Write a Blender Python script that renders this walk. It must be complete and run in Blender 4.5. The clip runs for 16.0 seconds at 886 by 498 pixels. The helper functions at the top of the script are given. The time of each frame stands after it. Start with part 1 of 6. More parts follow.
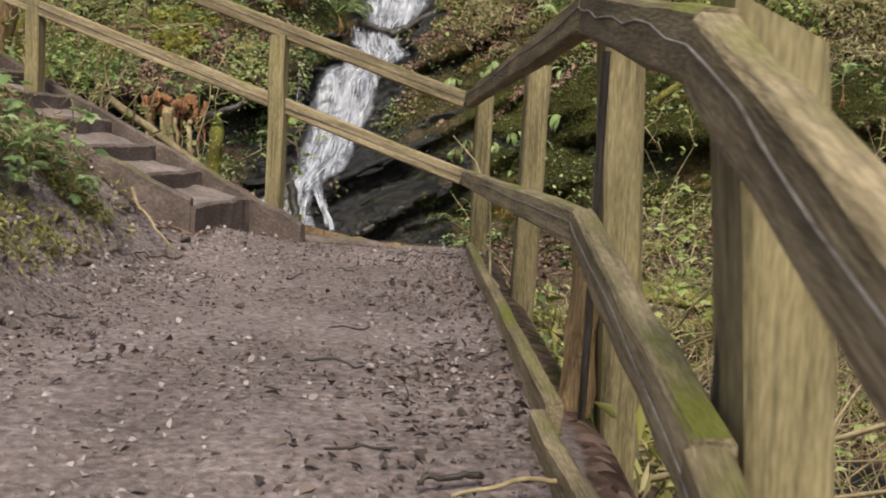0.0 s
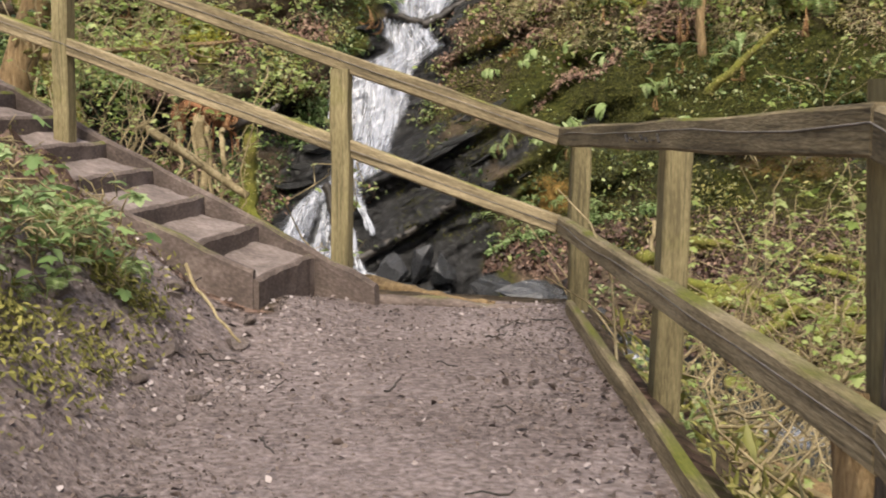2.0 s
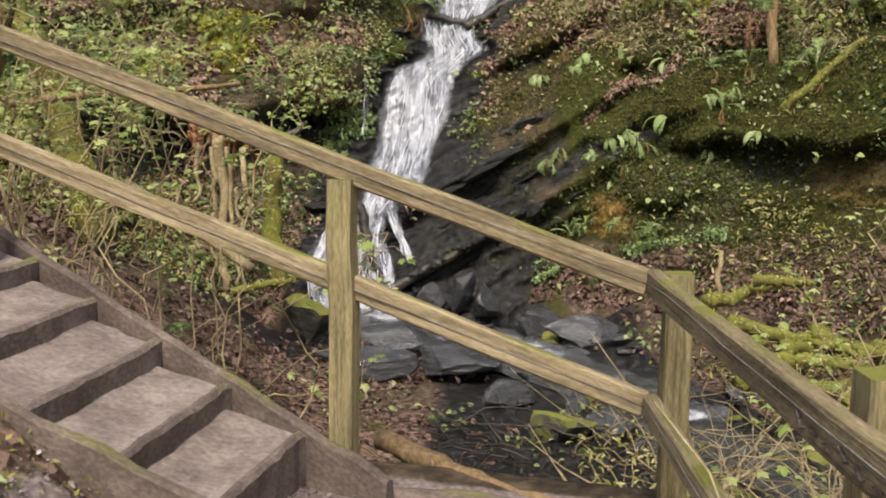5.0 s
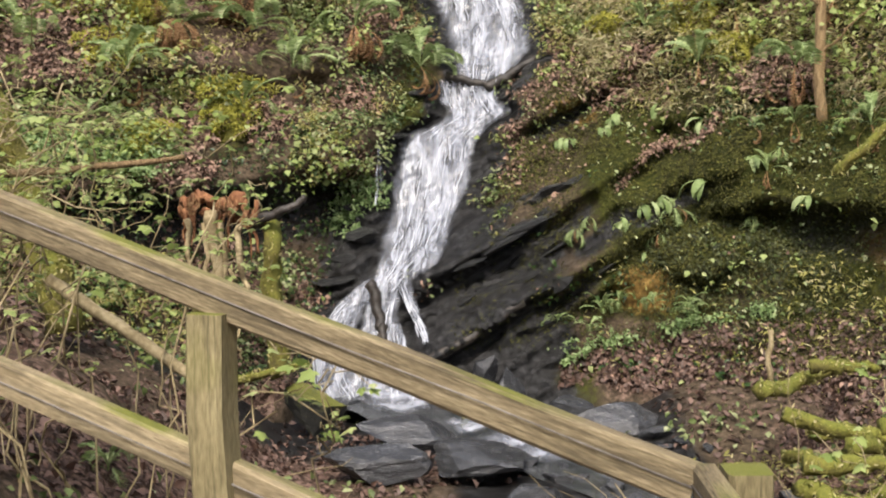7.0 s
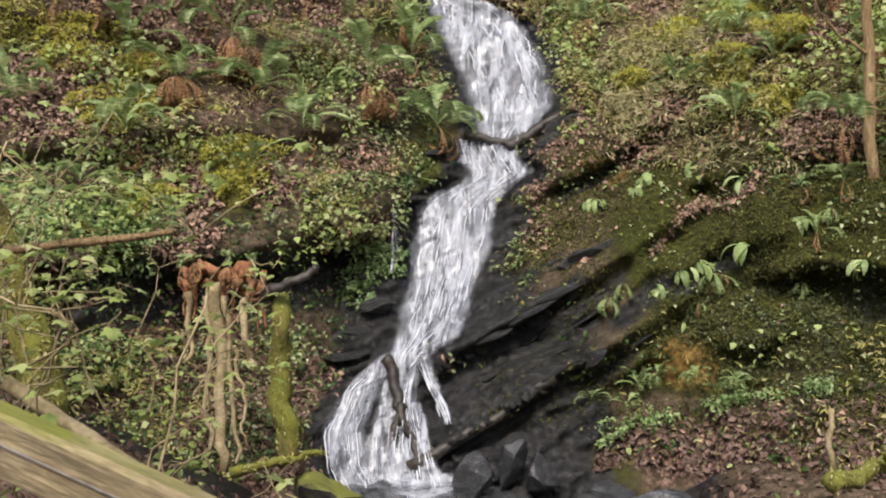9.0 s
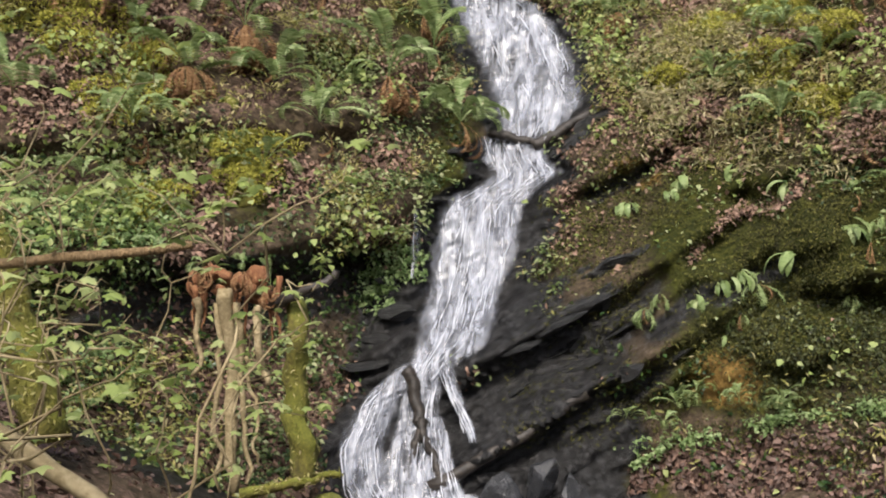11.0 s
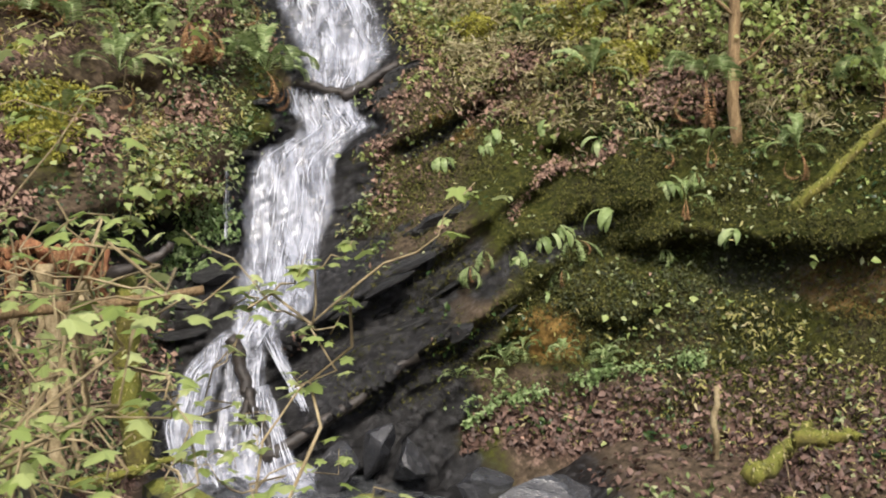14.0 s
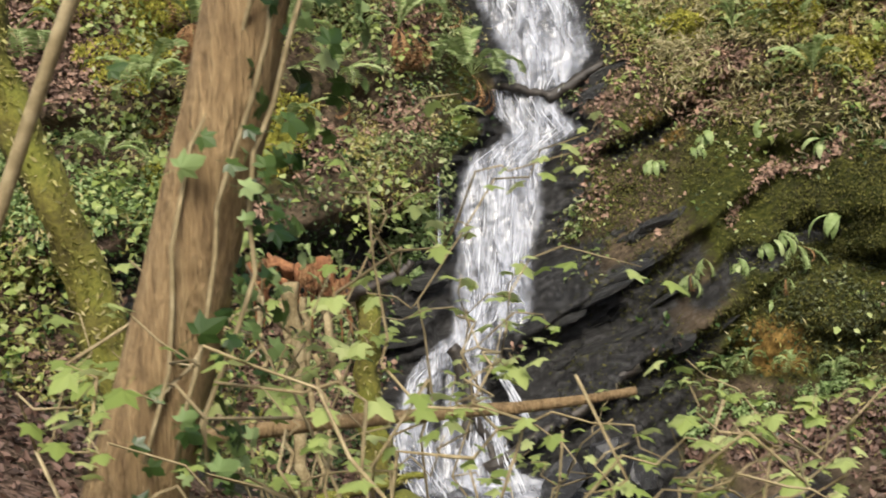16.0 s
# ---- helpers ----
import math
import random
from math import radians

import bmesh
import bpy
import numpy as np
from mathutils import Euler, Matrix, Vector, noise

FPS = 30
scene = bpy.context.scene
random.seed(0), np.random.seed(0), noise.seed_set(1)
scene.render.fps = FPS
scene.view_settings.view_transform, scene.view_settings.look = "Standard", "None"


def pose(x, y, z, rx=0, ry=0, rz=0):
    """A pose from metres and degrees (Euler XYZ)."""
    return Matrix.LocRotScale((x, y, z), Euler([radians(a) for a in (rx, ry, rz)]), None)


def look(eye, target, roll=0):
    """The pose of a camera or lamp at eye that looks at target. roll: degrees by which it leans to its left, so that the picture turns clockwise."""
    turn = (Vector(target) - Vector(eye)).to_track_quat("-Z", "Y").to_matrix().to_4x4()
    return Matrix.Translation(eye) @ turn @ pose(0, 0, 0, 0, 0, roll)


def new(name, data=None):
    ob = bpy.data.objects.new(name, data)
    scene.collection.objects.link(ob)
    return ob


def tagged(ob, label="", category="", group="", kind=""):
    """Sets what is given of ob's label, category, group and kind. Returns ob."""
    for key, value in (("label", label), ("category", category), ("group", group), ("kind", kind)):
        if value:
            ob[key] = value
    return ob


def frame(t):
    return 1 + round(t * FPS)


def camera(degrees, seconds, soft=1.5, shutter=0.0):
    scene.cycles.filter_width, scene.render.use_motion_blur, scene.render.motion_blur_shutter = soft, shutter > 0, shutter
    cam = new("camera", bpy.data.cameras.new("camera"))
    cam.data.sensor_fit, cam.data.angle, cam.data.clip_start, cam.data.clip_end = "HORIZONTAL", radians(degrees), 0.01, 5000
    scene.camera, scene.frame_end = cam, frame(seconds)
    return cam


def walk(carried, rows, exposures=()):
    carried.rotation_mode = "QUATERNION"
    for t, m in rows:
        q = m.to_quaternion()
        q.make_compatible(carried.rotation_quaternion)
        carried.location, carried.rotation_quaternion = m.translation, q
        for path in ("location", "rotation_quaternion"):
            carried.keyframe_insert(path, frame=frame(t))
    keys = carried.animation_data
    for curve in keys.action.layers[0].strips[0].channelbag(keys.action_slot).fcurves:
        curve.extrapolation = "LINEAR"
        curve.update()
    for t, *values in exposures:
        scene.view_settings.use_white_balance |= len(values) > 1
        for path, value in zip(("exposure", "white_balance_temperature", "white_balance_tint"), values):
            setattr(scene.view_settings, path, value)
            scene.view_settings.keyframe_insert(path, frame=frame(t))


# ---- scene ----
cam = camera(42.8, 16.0, soft=1.9, shutter=0.3)
METRES, EYE, TILT, LEAN, TURN = 9.5, 1.2, -6.0, -2.7, 0.0
ROWS = [
    (0.0, 0.0, 0.0, 0.0, 0.0, 0.0, -0.0),
    (0.5, -0.0159, 0.0261, 0.0077, -1.17, -0.41, 0.61),
    (1.0, -0.025, 0.0496, 0.023, -0.59, -0.86, 1.4),
    (1.5, -0.037, 0.0696, 0.0393, 0.11, -1.04, 1.8),
    (2.0, -0.0371, 0.0905, 0.0474, 1.28, -1.18, 2.2),
    (2.5, -0.0375, 0.1167, 0.0622, 4.32, -1.42, 2.63),
    (3.0, -0.0438, 0.1409, 0.0773, 4.19, -1.54, 2.9),
    (3.5, -0.0356, 0.1675, 0.0904, 2.75, -1.78, 3.16),
    (4.0, -0.0332, 0.1954, 0.105, 2.83, -2.0, 3.27),
    (4.5, -0.0387, 0.2305, 0.1182, 3.05, -2.2, 2.26),
    (7.0, -0.0163, 0.4417, 0.1462, 5.42, 1.11, 2.87),
    (7.5, -0.0243, 0.4778, 0.1516, 5.55, 2.44, 2.53),
    (8.0, -0.0288, 0.5208, 0.1547, 5.58, 2.49, 2.86),
    (8.5, -0.0355, 0.5502, 0.1584, 5.74, 2.53, 3.02),
    (9.0, -0.0486, 0.5748, 0.167, 5.86, 4.17, 3.35),
    (9.5, -0.0566, 0.6062, 0.1681, 5.6, 5.0, 3.38),
    (10.0, -0.0635, 0.634, 0.173, 6.45, 5.9, 2.67),
    (12.5, -0.1396, 0.7027, 0.2052, 2.5, 0.57, 2.57),
    (13.0, -0.1545, 0.7058, 0.2114, 0.69, 0.55, 3.07),
    (13.5, -0.1801, 0.7177, 0.2247, -0.96, 0.87, 3.58),
    (14.0, -0.2081, 0.7191, 0.2377, -7.25, -0.27, 3.89),
    (14.5, -0.233, 0.7216, 0.2508, -7.3, -2.98, 4.5),
    (15.0, -0.2559, 0.7357, 0.2666, -2.03, -1.61, 5.16),
    (15.5, -0.2833, 0.7389, 0.2742, -0.74, -0.58, 4.39),
    (16.0, -0.309, 0.7381, 0.2889, -0.1, -0.96, 4.14),
]
walk(cam, [(t, pose(0, 0, EYE, TILT, LEAN, TURN) @ pose(METRES * x, METRES * y, METRES * z, 90 + pitch, roll, yaw)) for t, x, y, z, yaw, pitch, roll in ROWS],
     [(0.0, 0.7, 6900, 7), (0.5, 0.78, 6950, 7), (1.5, 0.88, 7000, 8), (2.0, 1.02, 7000, 9), (4.5, 0.96, 7000, 9), (7.0, 1.1, 6700, 10), (9.0, 0.94, 6650, 10), (10.0, 0.92, 6600, 10), (13.5, 0.99, 6600, 11), (15.0, 1.03, 6800, 8), (16.0, 0.98, 6900, 7)])


# ---- world and light ----
world = bpy.data.worlds.new("sky")
scene.world = world
world.use_nodes = True
_n = world.node_tree.nodes
_sky = _n.new("ShaderNodeTexSky")
_sky.sky_type = "NISHITA"
_sky.sun_disc = False
_sky.sun_elevation = radians(53)
_sky.sun_rotation = radians(183)
_sky.air_density, _sky.dust_density = 1.0, 4.0
world.node_tree.links.new(_sky.outputs[0], _n["Background"].inputs[0])
_n["Background"].inputs[1].default_value = 0.115
sun = new("sun", bpy.data.lights.new("sun", "SUN"))
sun.data.energy, sun.data.angle, sun.data.color = 2.3, radians(18), (1.0, 0.96, 0.9)
sun.matrix_world = look((-1, -10.5, 22), (0, 6, 0))


# ---- materials ----
def material(name, cols, scale=3.0, fine=40.0, rough=0.85, bump=0.3, stretch=(1, 1, 1), spec=0.3, per="", coords="Object", wet=0.0, moss=0.0, dist=0.02, cracks=0.0):
    """Two scales of noise through a ramp of cols; per: object or island variation; moss: green growth on upward faces."""
    m = bpy.data.materials.new(name)
    m.use_nodes = True
    t = m.node_tree
    N, L = t.nodes, t.links
    b = N["Principled BSDF"]
    tc = N.new("ShaderNodeTexCoord")
    mp = N.new("ShaderNodeMapping")
    mp.inputs["Scale"].default_value = stretch
    L.new(tc.outputs[coords], mp.inputs[0])
    a = N.new("ShaderNodeTexNoise")
    a.inputs["Scale"].default_value, a.inputs["Detail"].default_value = scale, 6
    f = N.new("ShaderNodeTexNoise")
    f.inputs["Scale"].default_value, f.inputs["Detail"].default_value = fine, 4
    for k in (a, f):
        L.new(mp.outputs[0], k.inputs[0])
    mx = N.new("ShaderNodeMix")
    mx.inputs[0].default_value = 0.45
    L.new(a.outputs[0], mx.inputs[2])
    L.new(f.outputs[0], mx.inputs[3])
    src = mx.outputs[0]
    if per:
        g = N.new("ShaderNodeObjectInfo" if per == "object" else "ShaderNodeNewGeometry")
        ad = N.new("ShaderNodeMath")
        ad.operation = "MULTIPLY_ADD"
        L.new(g.outputs["Random" if per == "object" else "Random Per Island"], ad.inputs[0])
        ad.inputs[1].default_value = 0.1
        sb = N.new("ShaderNodeMath")
        sb.operation = "SUBTRACT"
        L.new(src, sb.inputs[0])
        sb.inputs[1].default_value = 0.04
        L.new(sb.outputs[0], ad.inputs[2])
        src = ad.outputs[0]
    r = N.new("ShaderNodeValToRGB")
    e = r.color_ramp.elements
    while len(e) < len(cols):
        e.new(0.5)
    for i, c in enumerate(cols):
        e[i].position = 0.3 + 0.4 * i / max(1, len(cols) - 1)
        e[i].color = (*c, 1)
    L.new(src, r.inputs[0])
    out = r.outputs[0]
    if cracks:
        ck = N.new("ShaderNodeTexNoise")
        ck.inputs["Scale"].default_value, ck.inputs["Detail"].default_value = 5.5, 5
        ck.inputs["Distortion"].default_value = 0.6
        cm = N.new("ShaderNodeMapping")
        cm.inputs["Scale"].default_value = [0.3 * v if v < 3 else 1.5 * v for v in stretch]
        L.new(tc.outputs[coords], cm.inputs[0])
        L.new(cm.outputs[0], ck.inputs[0])
        cr = N.new("ShaderNodeMapRange")
        cr.inputs[1].default_value, cr.inputs[2].default_value = 0.36, 0.5
        cr.inputs[3].default_value, cr.inputs[4].default_value = 1.0 - cracks, 1.0
        L.new(ck.outputs[0], cr.inputs[0])
        dk = N.new("ShaderNodeMix")
        dk.data_type, dk.blend_type = "RGBA", "MULTIPLY"
        dk.inputs[0].default_value = 1.0
        L.new(out, dk.inputs[6])
        L.new(cr.outputs[0], dk.inputs[7])
        out = dk.outputs[2]
    if moss:
        g = N.new("ShaderNodeNewGeometry")
        sx = N.new("ShaderNodeSeparateXYZ")
        L.new(g.outputs["Normal"], sx.inputs[0])
        q = N.new("ShaderNodeTexNoise")
        q.inputs["Scale"].default_value, q.inputs["Detail"].default_value = 2.2, 5
        L.new(tc.outputs[coords], q.inputs[0])
        w = N.new("ShaderNodeMath")
        w.operation = "MULTIPLY_ADD"
        w.inputs[1].default_value = 0.25
        L.new(sx.outputs[2], w.inputs[0])
        L.new(q.outputs[0], w.inputs[2])
        mr = N.new("ShaderNodeMapRange")
        mr.inputs[1].default_value, mr.inputs[2].default_value = 0.78 - 0.35 * moss, 0.98 - 0.35 * moss
        L.new(w.outputs[0], mr.inputs[0])
        mc = N.new("ShaderNodeMix")
        mc.data_type = "RGBA"
        L.new(mr.outputs[0], mc.inputs[0])
        L.new(out, mc.inputs[6])
        r2 = N.new("ShaderNodeValToRGB")
        r2.color_ramp.elements[0].color = (0.05, 0.06, 0.012, 1)
        r2.color_ramp.elements[1].color = (0.2, 0.2, 0.035, 1)
        L.new(f.outputs[0], r2.inputs[0])
        L.new(r2.outputs[0], mc.inputs[7])
        out = mc.outputs[2]
    L.new(out, b.inputs["Base Color"])
    b.inputs["Roughness"].default_value = rough
    b.inputs["Specular IOR Level"].default_value = spec
    if wet:
        v = N.new("ShaderNodeMapRange")
        v.inputs[1].default_value, v.inputs[2].default_value = 0.35, 0.65
        v.inputs[3].default_value, v.inputs[4].default_value = rough, rough - wet
        L.new(a.outputs[0], v.inputs[0])
        L.new(v.outputs[0], b.inputs["Roughness"])
    bp = N.new("ShaderNodeBump")
    bp.inputs["Strength"].default_value, bp.inputs["Distance"].default_value = bump, dist
    L.new(mx.outputs[0], bp.inputs["Height"])
    L.new(bp.outputs[0], b.inputs["Normal"])
    return m


def leaf_material(name, cols, through_light=0.35, rough=0.5):
    m = bpy.data.materials.new(name)
    m.use_nodes = True
    t = m.node_tree
    N, L = t.nodes, t.links
    b = N["Principled BSDF"]
    g = N.new("ShaderNodeNewGeometry")
    o = N.new("ShaderNodeObjectInfo")
    add = N.new("ShaderNodeMath")
    L.new(g.outputs["Random Per Island"], add.inputs[0])
    L.new(o.outputs["Random"], add.inputs[1])
    fr = N.new("ShaderNodeMath")
    fr.operation = "FRACT"
    L.new(add.outputs[0], fr.inputs[0])
    r = N.new("ShaderNodeValToRGB")
    e = r.color_ramp.elements
    while len(e) < len(cols):
        e.new(0.5)
    for i, c in enumerate(cols):
        e[i].position = i / max(1, len(cols) - 1)
        e[i].color = (*c, 1)
    L.new(fr.outputs[0], r.inputs[0])
    L.new(r.outputs[0], b.inputs["Base Color"])
    b.inputs["Roughness"].default_value = rough
    b.inputs["Specular IOR Level"].default_value = 0.35
    tr = N.new("ShaderNodeBsdfTranslucent")
    L.new(r.outputs[0], tr.inputs[0])
    mx = N.new("ShaderNodeMixShader")
    mx.inputs[0].default_value = through_light
    L.new(b.outputs[0], mx.inputs[1])
    L.new(tr.outputs[0], mx.inputs[2])
    L.new(mx.outputs[0], N["Material Output"].inputs[0])
    return m


def masked_material(name, layers, rough=0.9):
    """Mixes the colours of several noisy layers by the mesh's own mask attributes (growth, rock, litter)."""
    m = bpy.data.materials.new(name)
    m.use_nodes = True
    t = m.node_tree
    N, L = t.nodes, t.links
    b = N["Principled BSDF"]
    tc = N.new("ShaderNodeTexCoord")
    f = N.new("ShaderNodeTexNoise")
    f.inputs["Scale"].default_value, f.inputs["Detail"].default_value = 9, 8
    f.inputs["Roughness"].default_value = 0.7
    v = N.new("ShaderNodeTexVoronoi")
    v.inputs["Scale"].default_value = 22
    big = N.new("ShaderNodeTexNoise")
    big.inputs["Scale"].default_value, big.inputs["Detail"].default_value = 1.6, 6
    for k in (f, v, big):
        L.new(tc.outputs["Object"], k.inputs[0])
    col, ro = None, None
    for mask, cols, rgh in layers:
        r = N.new("ShaderNodeValToRGB")
        e = r.color_ramp.elements
        while len(e) < len(cols):
            e.new(0.5)
        for i, c in enumerate(cols):
            e[i].position = 0.32 + 0.36 * i / max(1, len(cols) - 1)
            e[i].color = (*c, 1)
        s = f.outputs[0]
        if mask == "gravel":
            gn = N.new("ShaderNodeTexNoise")
            gn.inputs["Scale"].default_value, gn.inputs["Detail"].default_value = 38, 7
            L.new(tc.outputs["Object"], gn.inputs[0])
            mm = N.new("ShaderNodeMix")
            mm.inputs[0].default_value = 0.65
            L.new(big.outputs[0], mm.inputs[2])
            L.new(gn.outputs[0], mm.inputs[3])
            s = mm.outputs[0]
        if mask == "litter":
            sm = N.new("ShaderNodeSeparateColor")
            L.new(v.outputs["Color"], sm.inputs[0])
            mm = N.new("ShaderNodeMix")
            mm.inputs[0].default_value = 0.5
            L.new(sm.outputs[0], mm.inputs[2])
            L.new(f.outputs[0], mm.inputs[3])
            s = mm.outputs[0]
        L.new(s, r.inputs[0])
        if col is None:
            col = r.outputs[0]
            rv = N.new("ShaderNodeValue")
            rv.outputs[0].default_value = rgh
            ro = rv.outputs[0]
            continue
        at = N.new("ShaderNodeAttribute")
        at.attribute_name = mask
        sh = N.new("ShaderNodeMath")
        sh.operation = "MULTIPLY_ADD"
        sh.inputs[1].default_value = 0.9
        L.new(f.outputs[0], sh.inputs[0])
        L.new(at.outputs["Fac"], sh.inputs[2])
        mr = N.new("ShaderNodeMapRange")
        mr.inputs[1].default_value, mr.inputs[2].default_value = 0.82, 1.08
        L.new(sh.outputs[0], mr.inputs[0])
        mc = N.new("ShaderNodeMix")
        mc.data_type = "RGBA"
        L.new(mr.outputs[0], mc.inputs[0])
        L.new(col, mc.inputs[6])
        L.new(r.outputs[0], mc.inputs[7])
        col = mc.outputs[2]
        mf = N.new("ShaderNodeMix")
        L.new(mr.outputs[0], mf.inputs[0])
        L.new(ro, mf.inputs[2])
        mf.inputs[3].default_value = rgh
        ro = mf.outputs[0]
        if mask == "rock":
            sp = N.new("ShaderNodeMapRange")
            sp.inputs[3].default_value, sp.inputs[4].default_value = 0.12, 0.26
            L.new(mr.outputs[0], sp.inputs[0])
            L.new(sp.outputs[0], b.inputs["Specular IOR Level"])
    L.new(col, b.inputs["Base Color"])
    L.new(ro, b.inputs["Roughness"])
    b.inputs["Specular IOR Level"].default_value = 0.12
    ad = N.new("ShaderNodeMath")
    L.new(f.outputs[0], ad.inputs[0])
    L.new(big.outputs[0], ad.inputs[1])
    bp = N.new("ShaderNodeBump")
    bp.inputs["Strength"].default_value, bp.inputs["Distance"].default_value = 0.85, 0.06
    L.new(ad.outputs[0], bp.inputs["Height"])
    L.new(bp.outputs[0], b.inputs["Normal"])
    return m


def water_material(name, streak, cover, axis_scale):
    """White falling water with gaps through which the rock shows."""
    m = bpy.data.materials.new(name)
    m.use_nodes = True
    t = m.node_tree
    N, L = t.nodes, t.links
    b = N["Principled BSDF"]
    tc = N.new("ShaderNodeTexCoord")
    mp = N.new("ShaderNodeMapping")
    mp.inputs["Scale"].default_value = axis_scale
    L.new(tc.outputs["Object"], mp.inputs[0])
    n = N.new("ShaderNodeTexNoise")
    n.inputs["Scale"].default_value, n.inputs["Detail"].default_value = streak, 3
    n.inputs["Roughness"].default_value, n.inputs["Distortion"].default_value = 0.55, 0.25
    L.new(mp.outputs[0], n.inputs[0])
    r = N.new("ShaderNodeValToRGB")
    r.color_ramp.elements[0].position, r.color_ramp.elements[0].color = 0.3, (0.27, 0.285, 0.335, 1)
    r.color_ramp.elements[1].position, r.color_ramp.elements[1].color = 0.68, (0.47, 0.49, 0.545, 1)
    L.new(n.outputs[0], r.inputs[0])
    L.new(r.outputs[0], b.inputs["Base Color"])
    b.inputs["Roughness"].default_value = 0.25
    b.inputs["Specular IOR Level"].default_value = 0.5
    mr = N.new("ShaderNodeMapRange")
    mr.inputs[1].default_value, mr.inputs[2].default_value = 0.52 - 0.3 * cover, 0.9 - 0.3 * cover
    mr.inputs[3].default_value = 0.25 * cover
    L.new(n.outputs[0], mr.inputs[0])
    tp = N.new("ShaderNodeBsdfTransparent")
    mx = N.new("ShaderNodeMixShader")
    ed = N.new("ShaderNodeAttribute")
    ed.attribute_name = "spread"
    fade = N.new("ShaderNodeMath")
    fade.operation = "MULTIPLY"
    L.new(mr.outputs[0], fade.inputs[0])
    L.new(ed.outputs["Fac"], fade.inputs[1])
    L.new(fade.outputs[0], mx.inputs[0])
    L.new(tp.outputs[0], mx.inputs[1])
    L.new(b.outputs[0], mx.inputs[2])
    L.new(mx.outputs[0], N["Material Output"].inputs[0])
    bp = N.new("ShaderNodeBump")
    bp.inputs["Strength"].default_value, bp.inputs["Distance"].default_value = 0.1, 0.02
    L.new(n.outputs[0], bp.inputs["Height"])
    L.new(bp.outputs[0], b.inputs["Normal"])
    return m


WOOD = material("weathered_timber", [(0.08, 0.064, 0.031), (0.2, 0.166, 0.085), (0.35, 0.295, 0.16)], 1.6, 20, 0.8, 0.9, (9, 9, 1.4), per="object", moss=0.6, dist=0.008, cracks=0.4)
RAIL = material("weathered_rail_timber", [(0.065, 0.05, 0.028), (0.185, 0.145, 0.083), (0.37, 0.3, 0.185)], 1.6, 20, 0.8, 0.9, (1.4, 9, 9), per="object", moss=0.3, dist=0.008, cracks=0.45)
STEPWOOD = material("muddy_step_timber", [(0.045, 0.034, 0.029), (0.1, 0.076, 0.065), (0.2, 0.158, 0.138)], 2.2, 26, 0.9, 0.8, (1.6, 2.6, 2.6), per="object", moss=0.12, dist=0.012)
MUD = material("trodden_mud", [(0.08, 0.063, 0.056), (0.17, 0.136, 0.122), (0.29, 0.24, 0.22)], 5, 38, 0.92, 0.9)
ROCK = material("wet_dark_rock", [(0.006, 0.006, 0.006), (0.018, 0.018, 0.018), (0.06, 0.06, 0.057)], 2.2, 14, 0.6, 0.9, (1, 1, 2.5), 0.35, wet=0.3, dist=0.06)
CREEKROCK = material("wet_grey_creek_rock", [(0.014, 0.0145, 0.016), (0.035, 0.036, 0.039), (0.1, 0.103, 0.11)], 2.2, 14, 0.45, 0.8, (1, 1, 2), 0.5, wet=0.3, dist=0.04)
MOSSROCK = material("mossy_rock", [(0.02, 0.02, 0.018), (0.05, 0.05, 0.045), (0.1, 0.1, 0.09)], 2.2, 14, 0.7, 0.7, spec=0.4, moss=1.0, dist=0.05)
BARK = material("brown_bark", [(0.1, 0.062, 0.03), (0.25, 0.168, 0.085), (0.4, 0.29, 0.155)], 2.6, 12, 0.9, 1.0, (13, 13, 1.6), dist=0.04)
MOSSBARK = material("mossy_bark", [(0.05, 0.04, 0.018), (0.12, 0.108, 0.025), (0.23, 0.22, 0.046)], 4, 30, 0.95, 1.0, moss=0.9, dist=0.03)
TWIG = material("bare_twig", [(0.11, 0.08, 0.04), (0.235, 0.185, 0.1), (0.4, 0.33, 0.2)], 6, 30, 0.85, 0.3, per="island")
WETLOG = material("wet_rotten_log", [(0.008, 0.007, 0.006), (0.026, 0.021, 0.017), (0.07, 0.058, 0.047)], 4, 20, 0.5, 0.7, (1, 5, 5), 0.4, dist=0.02)
RED = material("red_rotten_wood", [(0.06, 0.025, 0.012), (0.19, 0.082, 0.038), (0.36, 0.19, 0.09)], 4, 14, 0.9, 0.9, (6, 6, 0.8), dist=0.02)
WIRE = material("rusty_wire", [(0.05, 0.04, 0.03), (0.26, 0.24, 0.22)], 10, 60, 0.5, 0.2)
GROUND = masked_material("forest_ground", [
    ("base", [(0.02, 0.015, 0.01), (0.07, 0.052, 0.034), (0.15, 0.11, 0.075)], 0.9),
    ("litter", [(0.034, 0.02, 0.014), (0.1, 0.062, 0.046), (0.21, 0.14, 0.11)], 0.85),
    ("growth", [(0.01, 0.013, 0.003), (0.03, 0.034, 0.007), (0.075, 0.075, 0.016)], 0.95),
    ("gravel", [(0.085, 0.067, 0.062), (0.185, 0.148, 0.14), (0.32, 0.268, 0.26)], 0.9),
    ("ochre", [(0.05, 0.03, 0.01), (0.14, 0.085, 0.024), (0.25, 0.16, 0.05)], 0.8),
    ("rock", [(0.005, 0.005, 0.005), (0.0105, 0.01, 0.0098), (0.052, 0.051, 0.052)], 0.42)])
FALLWATER = water_material("falling_white_water", 1.0, 0.6, (7, 2, 0.6))
VEIL = water_material("thin_water_veil", 1.0, 0.3, (15, 4, 0.55))
FOAM = water_material("foaming_creek_water", 1.0, 0.7, (4, 3, 4))
